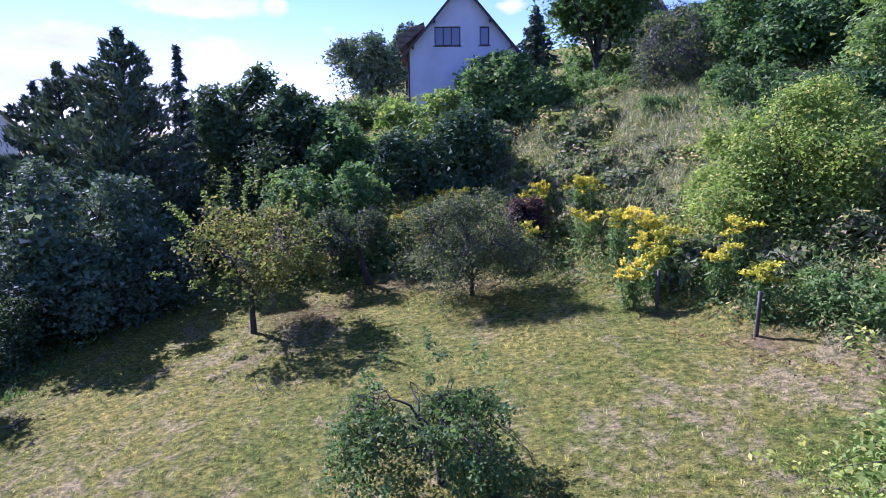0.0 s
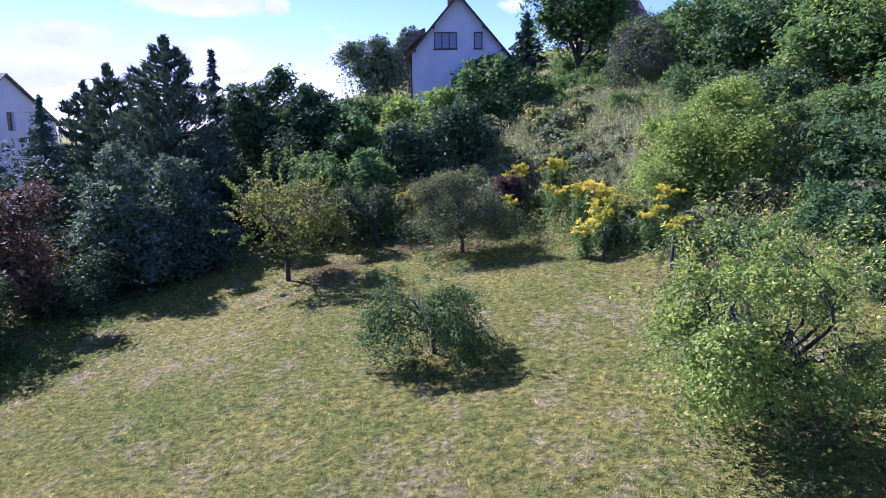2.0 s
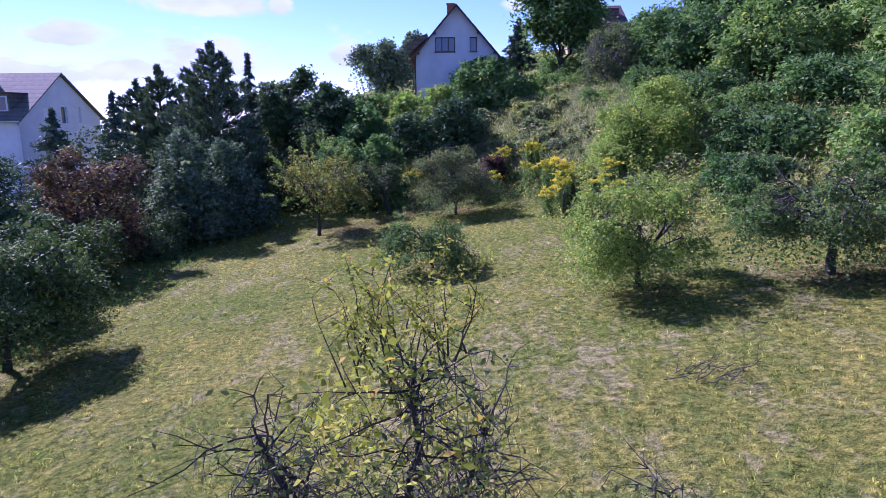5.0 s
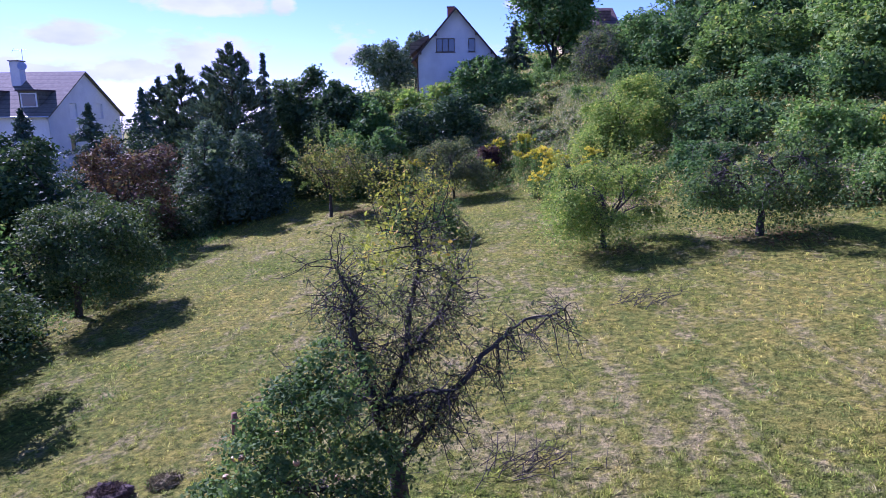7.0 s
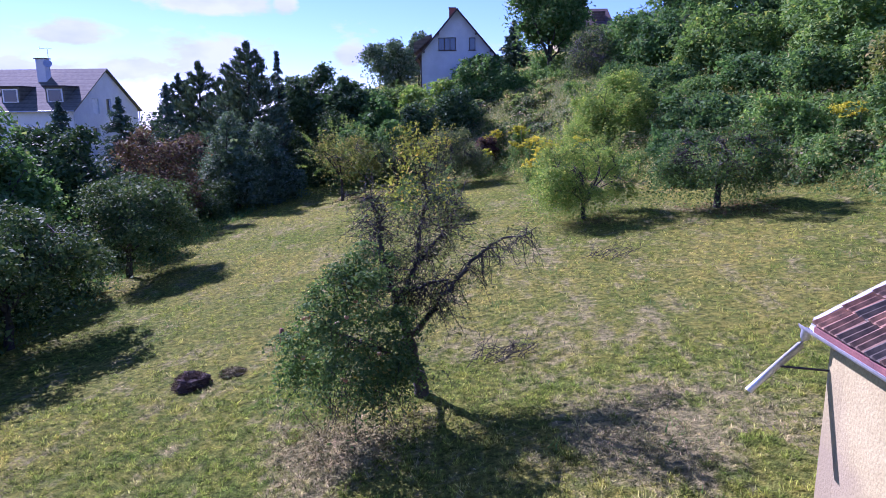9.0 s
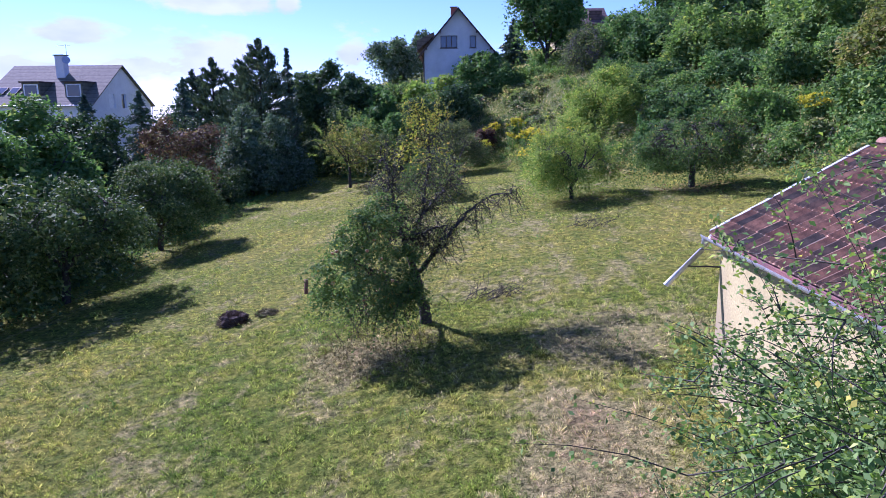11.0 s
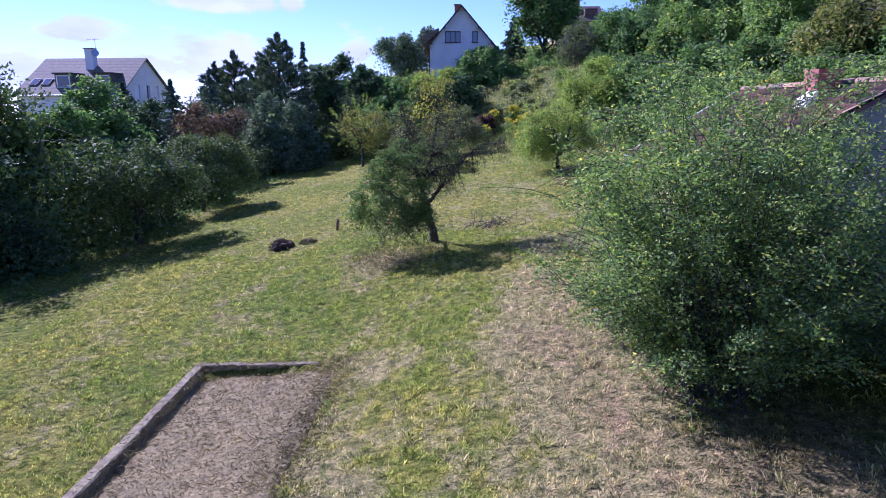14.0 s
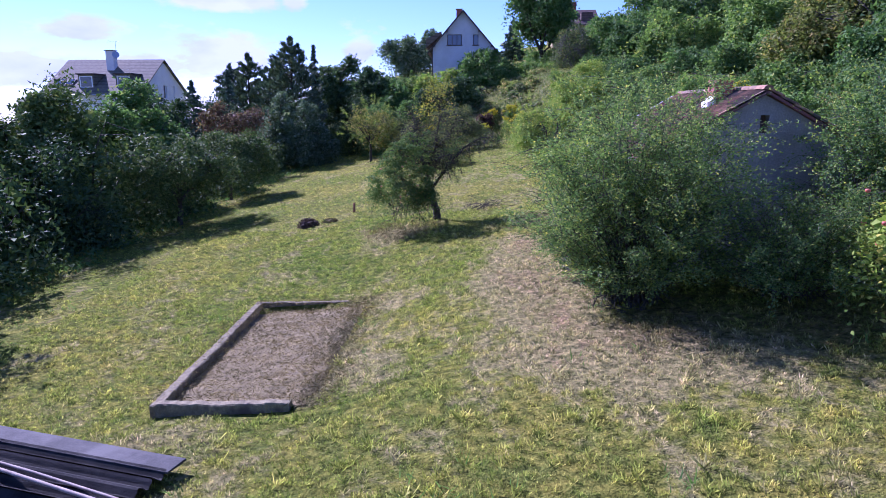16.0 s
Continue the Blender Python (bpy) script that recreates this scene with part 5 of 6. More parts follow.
APPLE = surface("apple_skin", (0.30, 0.23, 0.07), (0.44, 0.30, 0.11), 20.0, 0.4, 0.05, 60.0, stain=(0.5, 0.16, 0.09))
RED_APPLE = surface("red_apple_skin", (0.42, 0.07, 0.05), (0.55, 0.20, 0.10), 14.0, 0.4, 0.05, 60.0)
half_bare_tree()

# the big plum bush by the hut, and its neighbours
def thicket(x, y, tall, reach, shoots_n, label, seed, size=0.048, lean=(0.0, 0.0), hollow=0.3, side=7):
    """A fan of long plum shoots from one stool, each with side twigs and small leaves, open at the rim and hollow beneath."""
    rng = np.random.default_rng(seed)
    z0 = land(x, y)
    th = thing("plum_bush", x, y, z0 - 0.05, label, "bush")
    wood, fine, inner, outer = [], [], [], []

    def clothe(a, b, n, loose, tip):
        k = rng.random(n) ** 0.85
        c = a[None] + (b - a)[None] * k[:, None] + rng.normal(size=(n, 3)) * loose
        keep = c[:, 2] > 0.2 + hollow * np.maximum(0, c[:, 0] + 0.6)
        mass = noise.noise(Vector((a + b) * 0.9) + Vector((seed, 0, 0)))
        keep &= rng.random(n) < np.clip(0.9 + 2.4 * mass, 0.14, 1.0)
        c, k = c[keep], k[keep]
        young = (k > 0.72) & (rng.random(len(k)) < tip)
        inner.append(c[~young])
        outer.append(c[young])

    for i in range(shoots_n):
        az = rng.uniform(0, 2 * np.pi)
        f = math.sqrt(rng.random())
        r = reach * f * rng.uniform(0.85, 1.1)
        h = tall * (1.0 - 0.17 * f ** 2.5) * (rng.uniform(0.5, 1.0) ** 0.6)
        if rng.random() < 0.12:
            h *= 1.06
        if i % 3 == 0:
            h, r = tall * rng.uniform(0.22, 0.6), reach * rng.uniform(0.75, 1.12)
        s = np.array([rng.normal() * 0.12 * reach, rng.normal() * 0.12 * reach, 0.0])
        e = np.array([math.cos(az) * r + lean[0], math.sin(az) * r + lean[1], h])
        m = s * 0.5 + e * 0.5 + np.array([0, 0, 0.12 * tall])
        k = np.linspace(0, 1, 8)[:, None]
        p = (1 - k) ** 2 * s + 2 * k * (1 - k) * m + k * k * e
        p[1:-1] += rng.normal(size=(6, 3)) * 0.03
        wood.append((p, np.linspace(0.009, 0.0014, 8)))
        for a, b in zip(p[2:], p[3:]):
            clothe(a, b, 42, 0.07, 0.35)
        for _ in range(side):
            q = p[rng.integers(1, 8)]
            d = np.array([math.cos(az), math.sin(az), 0.15]) * rng.uniform(0.0, 0.5) + rng.normal(size=3) * np.array([0.4, 0.4, 0.28])
            g = q + d * rng.uniform(0.5, 1.1)
            fine.append((curve_pts(q, g, 0.05, 4, rng, 0.03), np.linspace(0.006, 0.002, 4)))
            clothe(q, g, 56, 0.05, 0.5)
    v, q = tubes(wood, 4)
    tagged(part_of("stemwork", raw_mesh("stemwork", v, q, BARK), th), "slender grey-brown stems", kind="stuff")
    v, q = tubes(fine, 3)
    tagged(part_of("branchwork", raw_mesh("branchwork", v, q, BARK), th), kind="stuff")
    v, q = leaves(np.concatenate(inner), size, rng, 0.35, 0.55, 0.15)
    part_of("crown", raw_mesh("crown", v, q, LEAF["sucker"]), th)
    v, q = leaves(np.concatenate(outer), size, rng, 0.45, 0.5, 0.05)
    tagged(part_of("shoot_growth", raw_mesh("shoot_growth", v, q, LEAF["bright"]), th, "brighter young shoot tips"), kind="stuff")
    return th


thicket(4.3, -21.2, 4.35, 2.0, 300, "large dense plum bush beside the hut", 31)
thicket(6.9, -22.0, 2.15, 1.75, 100, "leafy plum bush before the hut's gable", 32, hollow=0.1)
thicket(8.75, -21.2, 4.45, 1.25, 105, "tall suckering plum bush behind the hut", 33, 0.055, hollow=0.0)
thicket(4.0, -19.5, 2.9, 1.2, 65, "plum suckers against the hut's side wall", 35, hollow=0.0)
APPLE_TREE = broadleaf("apple_tree", 8.1, -24.3, 3.0, 1.45, LEAF["bright"], "small apple tree with ripe red apples", "tree", "orchard trees", 34, 9000, 0.09, 0.3, 0.07, 60, low=0.42, droop=0.3, sprays=4, pad=0.15, core=0.1, umbrella=0.4)
hang_apples(APPLE_TREE, (0, 0, 1.75), (1.35, 1.35, 0.7), 40, RED_APPLE, 7)

# ---- hedge of trees along the low side ----
conifer("pine_tree", -15.3, 33.2, 10.3, 3.9, LEAF["pine"], "tall dark bushy pine tree", 41, 17, 10, "pines", 0.36, True)
conifer("pine_tree", -21.0, 38.0, 9.2, 3.2, LEAF["pine"], "dark pine with several tops", 42, 14, 9, "pines", 0.36, True)
conifer("pine_tree", -23.6, 40.0, 8.2, 3.0, LEAF["pine"], "smaller dark bushy pine tree", 43, 13, 9, "pines", 0.36, True)
conifer("pine_tree", -18.0, 36.5, 8.0, 3.4, LEAF["pine"], "broad dark pine in the hedge", 44, 12, 9, "pines", 0.36, True)
conifer("spruce_tree", -13.7, 36.2, 9.9, 1.6, LEAF["spruce"], "slim spruce with an open top", 45, 18, 8, "spruces", 0.28)
conifer("spruce_tree", -22.4, 26.2, 6.1, 2.7, LEAF["spruce"], "blue-green spruce near the white house", 46, 15, 9, "spruces", 0.28)
conifer("spruce_tree", -24.8, 23.0, 5.8, 2.3, LEAF["spruce"], "blue-green spruce near the white house", 47, 14, 9, "spruces", 0.28)
conifer("spruce_tree", -20.2, 29.0, 7.0, 2.4, LEAF["spruce"], "blue-green spruce in the hedge", 48, 13, 9, "spruces", 0.28)
conifer("spruce_tree", 8.0, 60.0, 15.0, 1.9, LEAF["spruce"], "dark spruce beside the hillside house", 49, 17, 8, "spruces", 0.36)

FAR = dict(tri=True, twigs=0)
broadleaf("tree", -11.4, 40.5, 9.5, 3.2, LEAF["dark"], "round dark broadleaf tree in the hedge", "tree", "hedge trees", 51, 14000, 0.26, 0.2, 0.16, 120, lumpy=0.5, lobes=16, airy=0.34, pad=0.15, **FAR)
broadleaf("tree", -8.0, 38.5, 7.8, 2.8, LEAF["dark"], "dark broadleaf tree in the hedge", "tree", "hedge trees", 52, 12000, 0.26, 0.2, 0.16, 100, lumpy=0.5, lobes=16, airy=0.34, pad=0.15, **FAR)
broadleaf("willow_tree", -13.6, 23.4, 5.8, 2.5, LEAF["grey"], "grey-green willow with drooping leaves", "tree", "hedge trees", 53, 18000, 0.17, 0.12, 0.13, 130, low=0.05, droop=0.3, lumpy=0.5, lobes=16, airy=0.34, pad=0.13, **FAR)
broadleaf("willow_tree", -11.9, 25.6, 4.6, 2.3, LEAF["grey"], "lower grey-green willow bush", "tree", "hedge trees", 54, 16000, 0.17, 0.12, 0.13, 110, low=0.05, droop=0.3, lumpy=0.5, lobes=16, airy=0.34, pad=0.13, **FAR)
broadleaf("cherry_plum_tree", -17.0, 18.6, 5.0, 2.9, LEAF["red"], "bronze-leaved cherry plum tree", "tree", "hedge trees", 55, 12000, 0.16, 0.2, 0.14, 110, low=0.06, bare=0.25, pad=0.11, lobes=18, airy=0.25, tri=True, twigs=5)
broadleaf("apple_tree", -12.3, 4.8, 2.5, 2.5, LEAF["hedge"], "apple tree overhanging the lawn from the hedge", "tree", "orchard trees", 56, 22000, 0.09, 0.28, 0.12, 110, low=0.28, droop=0.25, lean=(0.3, 0), lumpy=0.5, lobes=16, airy=0.34, pad=0.14, tri=True, twigs=2)
broadleaf("apple_tree", -11.9, -3.4, 2.7, 2.4, LEAF["hedge"], "apple tree in the shade of the hedge", "tree", "orchard trees", 57, 20000, 0.09, 0.28, 0.12, 100, low=0.28, droop=0.25, lean=(0.3, 0), lumpy=0.5, lobes=16, airy=0.34, pad=0.14, tri=True, twigs=2)
broadleaf("tree", -16.6, 3.0, 6.0, 2.9, LEAF["mid"], "broad green tree in the hedge", "tree", "hedge trees", 58, 18000, 0.19, 0.2, 0.14, 130, lumpy=0.5, lobes=16, airy=0.34, pad=0.14, **FAR)
broadleaf("tree", -19.5, 13.0, 4.6, 2.9, LEAF["hedge"], "green tree in the hedge", "tree", "hedge trees", 59, 15000, 0.19, 0.2, 0.14, 110, lumpy=0.5, lobes=16, airy=0.34, pad=0.14, **FAR)
broadleaf("walnut_tree", -17.2, -5.5, 4.6, 2.3, LEAF["hedge"], "tall loose-crowned tree in the hedge", "tree", "hedge trees", 60, 15000, 0.17, 0.25, 0.13, 80, low=0.2, pad=0.16, lumpy=0.5, lobes=14, airy=0.3, **FAR)

hedge_dark = broadleaf("hedge_bush", -15.2, 13.5, 1.6, 2.2, LEAF["hedge"], "dense green hedge bush, shade put into its dark leaf colour", "bush", "hedge bushes", 61, 9500, 0.12, 0.1, 0.08, 100, low=0.0, hollow=0.3, lumpy=0.6, lobes=15, airy=0.36, pad=0.14, **FAR)
hedge_mid = broadleaf("hedge_bush", -14.8, -8.0, 2.9, 2.7, LEAF["hedge"], "dense green hedge bush", "bush", "hedge bushes", 62, 9500, 0.12, 0.1, 0.08, 100, low=0.0, hollow=0.3, lumpy=0.6, lobes=15, airy=0.36, pad=0.14, **FAR)
rs = random.Random(9)
# copies south of y -9 are unseen, added and enlarged to shade the lawn
for k, (x, y, sc) in enumerate([(-14.5, 29.0, 1.1), (-15.2, 9.3, 1.15), (-14.4, 20.0, 0.8), (-13.2, 30.8, 0.9), (-10.0, 33.5, 1.0), (-7.0, 34.0, 0.95), (-18.5, 26.5, 1.4), (-17.0, 30.0, 1.3), (-15.2, 0.5, 1.45), (-15.4, -4.5, 1.35), (-14.9, -12.5, 1.4), (-17.6, -9.0, 1.4), (-14.9, -17.0, 1.35), (-17.3, -15.5, 1.5), (-15.0, -22.0, 1.4), (-18.0, -21.5, 1.7), (-15.0, -27.5, 1.45), (-20.5, 1.0, 1.4), (-22.0, 8.0, 1.4), (-22.0, 17.0, 1.0), (-12.0, 37.0, 1.3), (-9.5, 36.0, 1.3), (-21.0, -7.0, 1.5), (-21.5, -14.0, 1.6), (-26.0, 30.0, 0.9), (-29.0, 24.0, 1.0), (-27.0, 36.0, 0.9), (-30.0, 34.0, 0.9), (-15.8, 23.0, 1.0), (-27.0, 18.0, 1.1), (-32.0, 30.0, 0.9), (-26.0, 44.0, 1.4), (-18.0, 42.0, 1.5), (-16.6, 38.6, 1.7), (-14.2, 40.0, 1.7), (-20.5, 41.5, 1.5)]):
    src = hedge_dark if k % 3 else hedge_mid
    copy_thing(src, pose(x, y, land(x, y) - 0.1, 0, 0, rs.uniform(0, 360)) @ Matrix.Diagonal((sc, sc, sc * rs.uniform(0.85, 1.15), 1)))

# ---- the slope ----
broadleaf("shrub", -1.3, 38.0, 8.2, 3.4, LEAF["bright"], "broad yellow-green shrub below the house", "bush", "slope shrubs", 71, 18000, 0.22, 0.1, 0.1, 130, low=0.0, lumpy=0.5, lobes=16, airy=0.34, pad=0.12, **FAR)
broadleaf("shrub", -5.6, 36.0, 7.4, 2.4, LEAF["mid"], "green shrub below the house", "bush", "slope shrubs", 72, 12000, 0.22, 0.1, 0.1, 90, low=0.0, lumpy=0.5, lobes=16, airy=0.34, pad=0.14, **FAR)
broadleaf("shrub", 4.6, 41.0, 10.6, 3.3, LEAF["mid"], "tall dense green shrub hiding the house corner", "bush", "slope shrubs", 73, 18000, 0.22, 0.1, 0.1, 130, low=0.0, pad=0.12, lumpy=0.18, **FAR)
broadleaf("tree", -6.8, 60.0, 13.2, 3.4, LEAF["grey"], "airy grey-green tree behind the house", "tree", "far trees", 74, 11000, 0.28, 0.3, 0.18, 80, low=0.15, pad=0.15, lumpy=0.45, lobes=14, airy=0.3, **FAR)
broadleaf("birch_tree", -3.3, 64.0, 15.0, 1.8, LEAF["grey"], "slender birch behind the house", "tree", "far trees", 75, 4000, 0.26, 0.3, 0.12, 40, low=0.2, droop=0.5, pad=0.2, **FAR)
broadleaf("shrub", 0.2, 33.0, 6.6, 3.2, LEAF["dark"], "dark dense thicket on the slope", "bush", "slope shrubs", 76, 17000, 0.2, 0.1, 0.1, 130, low=0.0, lumpy=0.5, lobes=16, airy=0.34, pad=0.12, **FAR)
broadleaf("shrub", -6.3, 29.4, 5.6, 2.1, LEAF["mid"], "round fresh green bush", "bush", "slope shrubs", 77, 13000, 0.17, 0.1, 0.08, 100, low=0.0, lumpy=0.5, lobes=16, airy=0.34, pad=0.13, **FAR)
broadleaf("shrub", -3.6, 28.6, 4.7, 2.0, LEAF["mid"], "round green bush behind the plum tree", "bush", "slope shrubs", 78, 13000, 0.17, 0.1, 0.08, 100, low=0.0, lumpy=0.5, lobes=16, airy=0.34, pad=0.13, **FAR)
broadleaf("tree", 10.2, 46.5, 17.8, 4.0, LEAF["mid"], "tall open-crowned tree on the hill", "tree", "hill trees", 79, 18000, 0.28, 0.15, 0.25, 130, low=0.1, pad=0.12, lumpy=0.45, lobes=18, airy=0.27, **FAR)
broadleaf("dead_tree", 12.4, 38.5, 12.6, 2.6, LEAF["plumgrey"], "grey half-dead tree full of bare twigs", "tree", "hill trees", 80, 8000, 0.16, 0.15, 0.14, 100, low=0.05, droop=0.4, bark=PALE_BARK, bare=0.45, limbs=8, twigs=12, tri=True, core=0.0)
broadleaf("shrub", 10.5, 21.0, 7.2, 3.1, LEAF["bright"], "big leafy yellow-green bush on the slope", "bush", "slope shrubs", 81, 56000, 0.105, 0.08, 0.08, 200, low=0.0, droop=0.15, sprays=14, lumpy=0.5, lobes=16, airy=0.34, pad=0.11, **FAR)
broadleaf("sumac_bush", 3.2, 25.6, 3.8, 0.9, LEAF["purple"], "small purple-leaved bush among the weeds", "bush", "", 82, 3500, 0.12, 0.15, 0.05, 40, low=0.1, **FAR)

hill_a = broadleaf("hill_tree", 18.4, 36.0, 13.8, 3.8, LEAF["mid"], "green broadleaf tree in the hillside wood", "tree", "hill trees", 83, 15500, 0.23, 0.1, 0.16, 140, low=0.02, lumpy=0.6, lobes=18, airy=0.34, pad=0.12, **FAR)
hill_b = broadleaf("hill_tree", 20.0, 28.0, 12.5, 3.8, LEAF["plum"], "dark broadleaf tree in the hillside wood", "tree", "hill trees", 84, 15500, 0.23, 0.1, 0.16, 140, low=0.02, lumpy=0.6, lobes=18, airy=0.34, pad=0.12, **FAR)
broadleaf("hill_tree", 23.5, 9.5, 11.6, 3.8, LEAF["twiggy"], "olive-brown thin-leaved tree on the hill", "tree", "hill trees", 88, 15000, 0.2, 0.1, 0.16, 130, low=0.02, bare=0.15, lumpy=0.6, lobes=18, airy=0.3, pad=0.12, tri=True, twigs=2)
bush_a = broadleaf("slope_bush", 15.0, 17.0, 6.2, 2.7, LEAF["plum"], "dark green bush on the slope", "bush", "slope shrubs", 85, 10500, 0.165, 0.08, 0.08, 120, low=0.0, sprays=8, lumpy=0.6, lobes=18, airy=0.34, pad=0.13, **FAR)
bush_b = broadleaf("slope_bush", 17.5, 11.5, 6.0, 2.7, LEAF["mid"], "green bush on the slope", "bush", "slope shrubs", 86, 10500, 0.165, 0.08, 0.08, 120, low=0.0, sprays=8, lumpy=0.6, lobes=18, airy=0.34, pad=0.13, **FAR)
for k, (x, y, sc) in enumerate([(24, 36, 1.2), (22, 44, 1.2), (14.8, 46, 0.7), (29, 28, 1.3), (25, 20, 1.1), (28, 12, 1.15), (27, 3, 1.1), (26, -7, 1.1), (19.5, 55, 0.8)]):
    copy_thing(hill_a if k % 2 else hill_b, pose(x, y, land(x, y) - 0.1, 0, 0, rs.uniform(0, 360)) @ Matrix.Diagonal((sc, sc, sc * rs.uniform(0.9, 1.1), 1)))
for k, (x, y, sc) in enumerate([(13.0, 14.5, 0.75), (13.5, 24.5, 1.0), (19.5, 20.0, 1.1), (20.5, 6.0, 1.1), (18.2, 2.5, 0.85), (20.5, -3.0, 1.0), (18.8, -9.0, 0.9), (21.0, -15.0, 1.0), (16.8, 7.2, 0.7), (12.2, 10.8, 0.5), (9.8, 15.6, 0.5), (15.5, 27.5, 1.0), (19.2, -22.0, 0.9), (14.0, -16.0, 0.6), (13.5, -20.5, 0.7), (14.5, 31.0, 0.9), (11.0, 34.0, 0.5), (17.0, 1.0, 0.5), (17.6, -4.5, 0.6), (12.6, -24.5, 0.5), (7.6, 44.5, 0.9), (11.5, 44.0, 0.8), (8.2, 38.5, 0.5), (16.5, 22.5, 0.8), (9.6, 42.0, 0.85), (6.6, 48.0, 0.8), (11.5, 50.0, 1.0), (13.5, 43.5, 0.8), (-6.2, 44.0, 1.0), (-9.8, 46.0, 1.15), (-3.6, 42.5, 0.75), (-6.0, 54.0, 1.3), (-9.5, 55.0, 1.3), (-12.5, 50.0, 1.2), (24.0, 14.5, 1.1), (22.5, 9.5, 0.9), (24.5, 5.0, 1.1), (21.0, 15.5, 1.0)]):
    copy_thing(bush_a if k % 2 else bush_b, pose(x, y, land(x, y) - 0.1, 0, 0, rs.uniform(0, 360)) @ Matrix.Diagonal((sc, sc, sc * rs.uniform(0.85, 1.15), 1)))
scrub = broadleaf("scrub", 9.0, 17.6, 3.0, 1.1, LEAF["weed"], "knee-to-chest-high green scrub on the slope", "bush", "slope scrub", 87, 1700, 0.17, 0.05, 0.03, 50, low=0.0, pad=0.2, lumpy=0.5, **FAR)
k = 0
while k < 52:
    x, y = rs.uniform(-4, 18), rs.uniform(0, 34)
    s = above_edge(x, y)
    if 0.9 < s < 9.5:
        sc = rs.uniform(0.55, 1.15)
        copy_thing(scrub, pose(x, y, land(x, y) - 0.1, 0, 0, rs.uniform(0, 360)) @ Matrix.Diagonal((sc, sc, sc * rs.uniform(0.8, 1.2), 1)))
        k += 1
k = 0
while k < 34:
    x, y = rs.uniform(1.5, 11), rs.uniform(26, 45)
    if 3 < above_edge(x, y) < 17:
        sc = rs.uniform(0.6, 1.35)
        copy_thing(scrub, pose(x, y, land(x, y) - 0.1, 0, 0, rs.uniform(0, 360)) @ Matrix.Diagonal((sc, sc, sc * rs.uniform(0.7, 1.1), 1)))
        k += 1


# ---- weeds on the slope ----
def weeds(name, n, area, tall, size, mat, label, seed, keep, wide=0.3, up=0.9):
    rng = np.random.default_rng(seed)
    x, y = rng.uniform(area[0], area[1], n), rng.uniform(area[2], area[3], n)
    ok = np.array([keep(a, b) for a, b in zip(x, y)])
    x, y = x[ok], y[ok]
    stalk = np.repeat(np.stack([x, y], -1), 8, 0)
    hs = np.repeat(tall * rng.uniform(0.4, 1.2, len(x)) * np.array([0.55 + 0.6 * (0.5 + 0.5 * noise.noise((a * 0.5, b * 0.5, 7.0))) for a, b in zip(x, y)]), 8)
    k = rng.random(len(stalk))
    ground_z = np.repeat([land(a, b) for a, b in zip(x, y)], 8)
    c = np.stack([stalk[:, 0] + rng.normal(size=len(k)) * 0.10, stalk[:, 1] + rng.normal(size=len(k)) * 0.10, ground_z + hs * k], -1)
    out = np.zeros((len(k), 3))
    out[:, 2] = up
    v, q = leaves(c, size, rng, 0.3, wide, 0.0, out, None, True)
    return tagged(new(name, raw_mesh(name, v, q, mat)), label, "weeds", kind="stuff")


weeds("slope_weeds", 16000, (-6, 22, 0, 44), 1.0, 0.14, LEAF["weed"], "tall mixed weeds and nettles covering the slope", 91, lambda x, y: 0.4 < above_edge(x, y) < 20)
weeds("slope_grass", 8000, (0, 16, 20, 46), 0.8, 0.34, LEAF["drygrass"], "tall dry bleached grass on the slope", 92, lambda x, y: above_edge(x, y) > 4 and noise.noise((x * 0.22, y * 0.22, 1.0)) > -0.35, 0.08, 1.6)
weeds("edge_brambles", 17000, (-4, 19, -14, 28), 0.9, 0.085, LEAF["mid"], "brambles along the foot of the slope", 93, lambda x, y: 0.1 < above_edge(x, y) < 3.2, 0.6, 0.3)
weeds("leaf_litter", 2600, (-7, 13, 2, 27), 0.04, 0.06, LEAF["litter"], "red-brown fallen leaves under the trees", 94, lambda x, y: min(math.hypot(x + 5, y - 21.5), math.hypot(x + 1.5, y - 24), math.hypot(x - 11.4, y - 4.6), abs(above_edge(x, y) + 0.5) * 2.0 if y < 19 and y > 9 else 9) < 2.0, 0.6, 0.0)


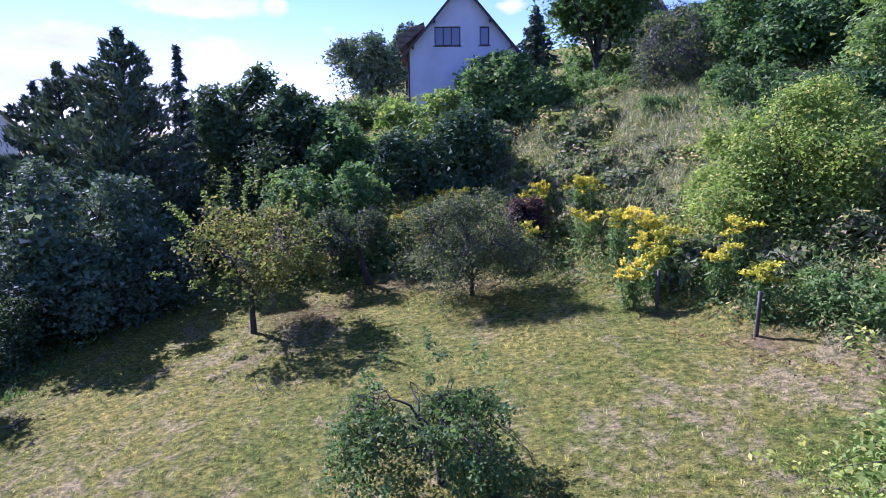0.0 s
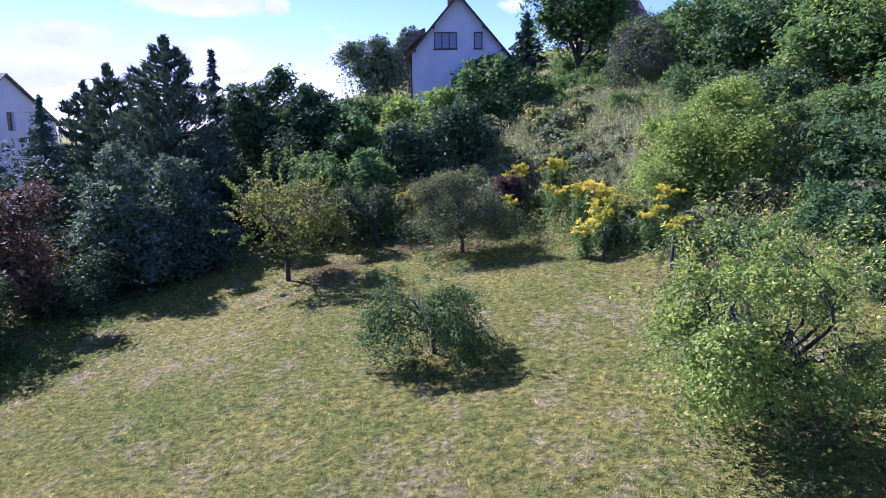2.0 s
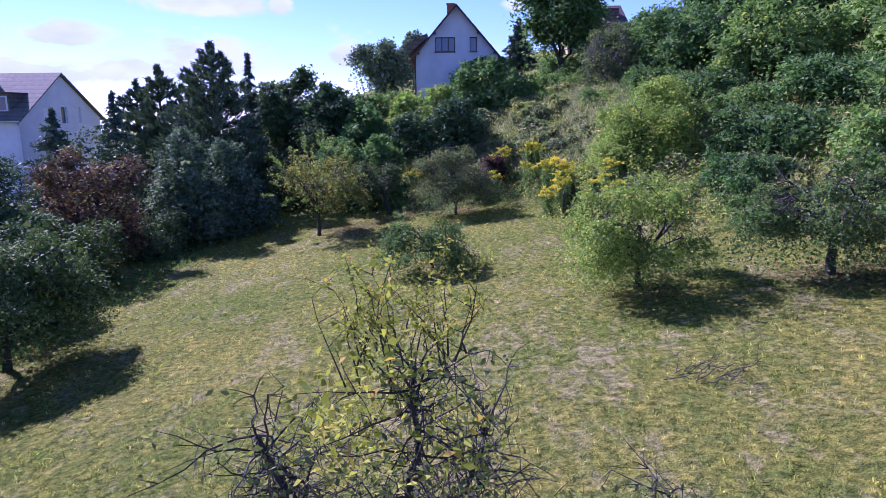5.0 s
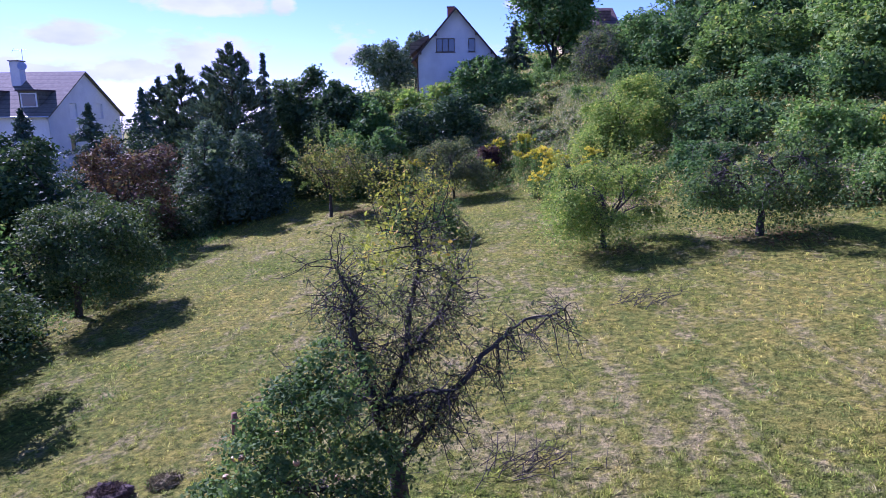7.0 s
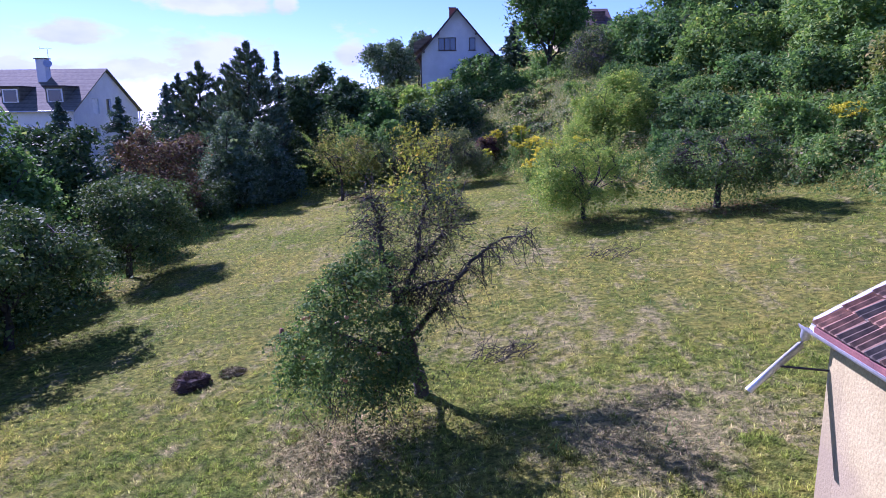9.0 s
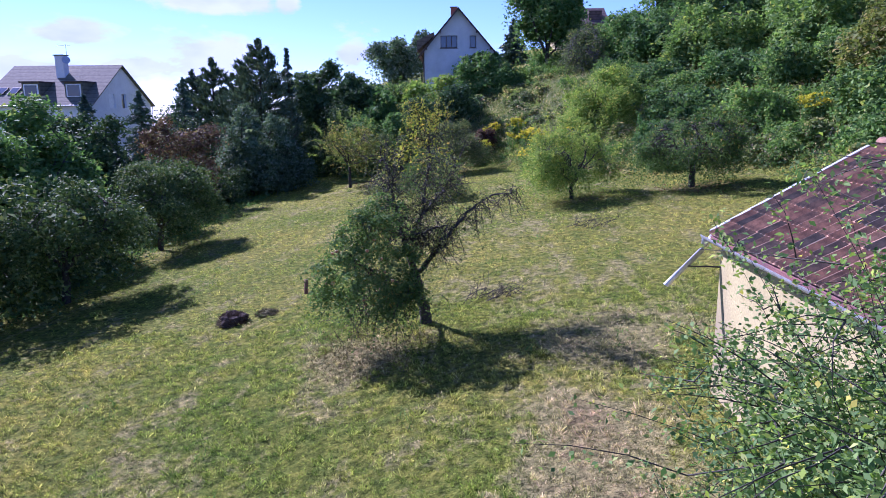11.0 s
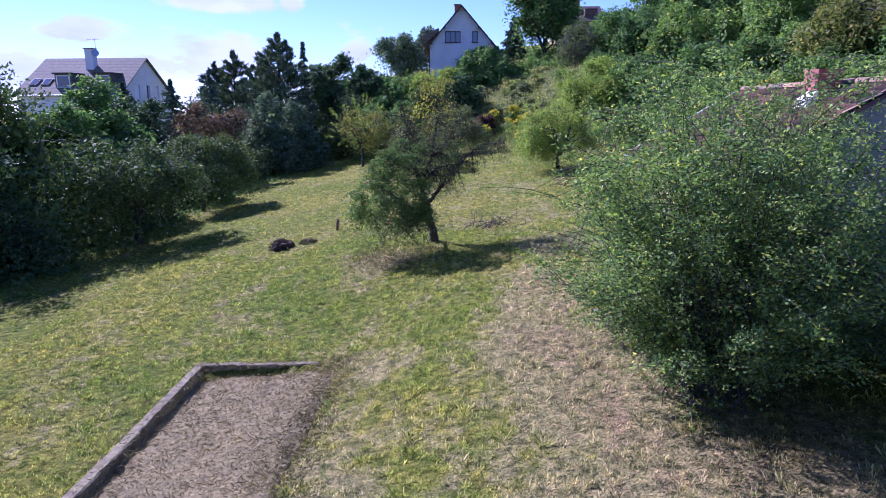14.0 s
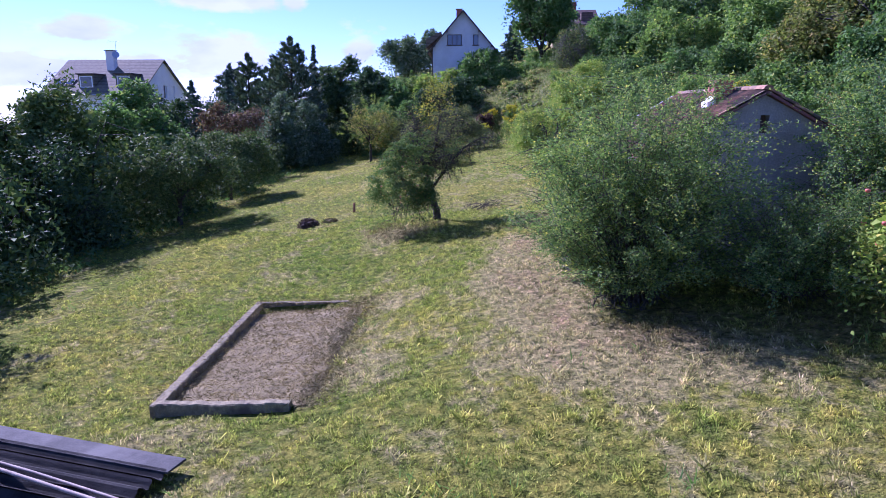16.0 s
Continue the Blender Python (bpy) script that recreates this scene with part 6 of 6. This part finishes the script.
def goldenrod(x, y, tall, seed, label="goldenrod clump in yellow bloom"):
    rng = np.random.default_rng(seed)
    z = land(x, y)
    th = thing("goldenrod", x, y, z, label, "flowering plant", "goldenrod clumps")
    stems, L, B = [], [], []
    for i in range(12):
        a, r = rng.uniform(0, 6.28), rng.uniform(0.05, 0.5)
        s = np.array([math.cos(a) * r * 0.5, math.sin(a) * r * 0.5, 0])
        e = np.array([math.cos(a) * r, math.sin(a) * r, tall * rng.uniform(0.75, 1.1)])
        p = curve_pts(s, e, 0, 4, rng, 0.04)
        stems.append((p, [0.012, 0.01, 0.008, 0.005]))
        k = rng.random((60, 1))
        L.append(leaves(s + (e - s) * k * 0.9 + rng.normal(size=(60, 3)) * 0.09, 0.15, rng, 0.3, 0.3, 0, None, None, True))
        for _ in range(6):
            d = rng.normal(size=3) * 0.13
            tip = e + np.array([d[0], d[1], abs(d[2]) * 0.6])
            kk = rng.random((14, 1))
            B.append(leaves(e + (tip - e) * kk + rng.normal(size=(14, 3)) * 0.025, 0.065, rng, 0.6, 0.8, 0, None, None, True))
    v, q = tubes(stems, 4)
    tagged(part_of("stalk_growth", raw_mesh("stalk_growth", v, q, LEAF["weed"]), th), kind="stuff")
    v, q = joined(L)
    part_of("foliage", raw_mesh("foliage", v, q, LEAF["mid"]), th)
    v, q = joined(B)
    tagged(part_of("bloom", raw_mesh("bloom", v, q, LEAF["rod"]), th, "bright yellow plumes"), kind="stuff")
    return th


for k, (x, y, h) in enumerate([(-0.9, 30.0, 1.3), (-0.1, 30.2, 1.4), (0.7, 29.5, 1.4), (-1.6, 29.4, 1.2), (3.5, 26.6, 1.5), (3.9, 27.3, 1.5), (5.2, 26.0, 1.6), (5.6, 25.6, 1.6), (5.0, 23.6, 1.4), (5.7, 21.9, 1.6), (6.1, 21.3, 1.7), (6.5, 20.9, 1.6), (6.2, 20.0, 1.4), (6.1, 19.2, 1.4), (6.7, 19.7, 1.5), (5.4, 18.9, 1.2), (3.0, 24.2, 1.4), (8.3, 18.6, 1.5), (7.6, 18.0, 1.3), (7.9, 16.3, 1.3), (17.4, 8.2, 1.7), (17.9, 7.7, 1.6)]):
    goldenrod(x, y, h, 200 + k)

weeds("dry_weeds", 520, (-3.0, 0.6, -12.8, -9.4), 0.3, 0.075, LEAF["straw"], "withered brown weeds at the old apple tree's foot", 95, lambda x, y: math.hypot(x + 1.1, (y + 11.0) * 0.9) < 1.35 + 0.5 * noise.noise((x * 1.5, y * 1.5, 2.0)), 0.2, 1.0)
weeds("tall_grass", 2600, (-13, 16, -30, 30), 0.22, 0.16, LEAF["mid"], "taller uncut green tufts in the lawn", 96, lambda x, y: lawn_here(x, y) and noise.noise((x * 0.6, y * 0.6, 5.0)) > 0.22, 0.10, 1.5)
weeds("hedge_foot", 3000, (-15, -9, -30, 34), 0.35, 0.15, LEAF["mid"], "rank grass and seedlings along the hedge's foot", 97, lambda x, y: -14.2 < x < -11.9 + 0.8 * noise.noise((y * 0.3, 0, 0)), 0.3, 0.9)
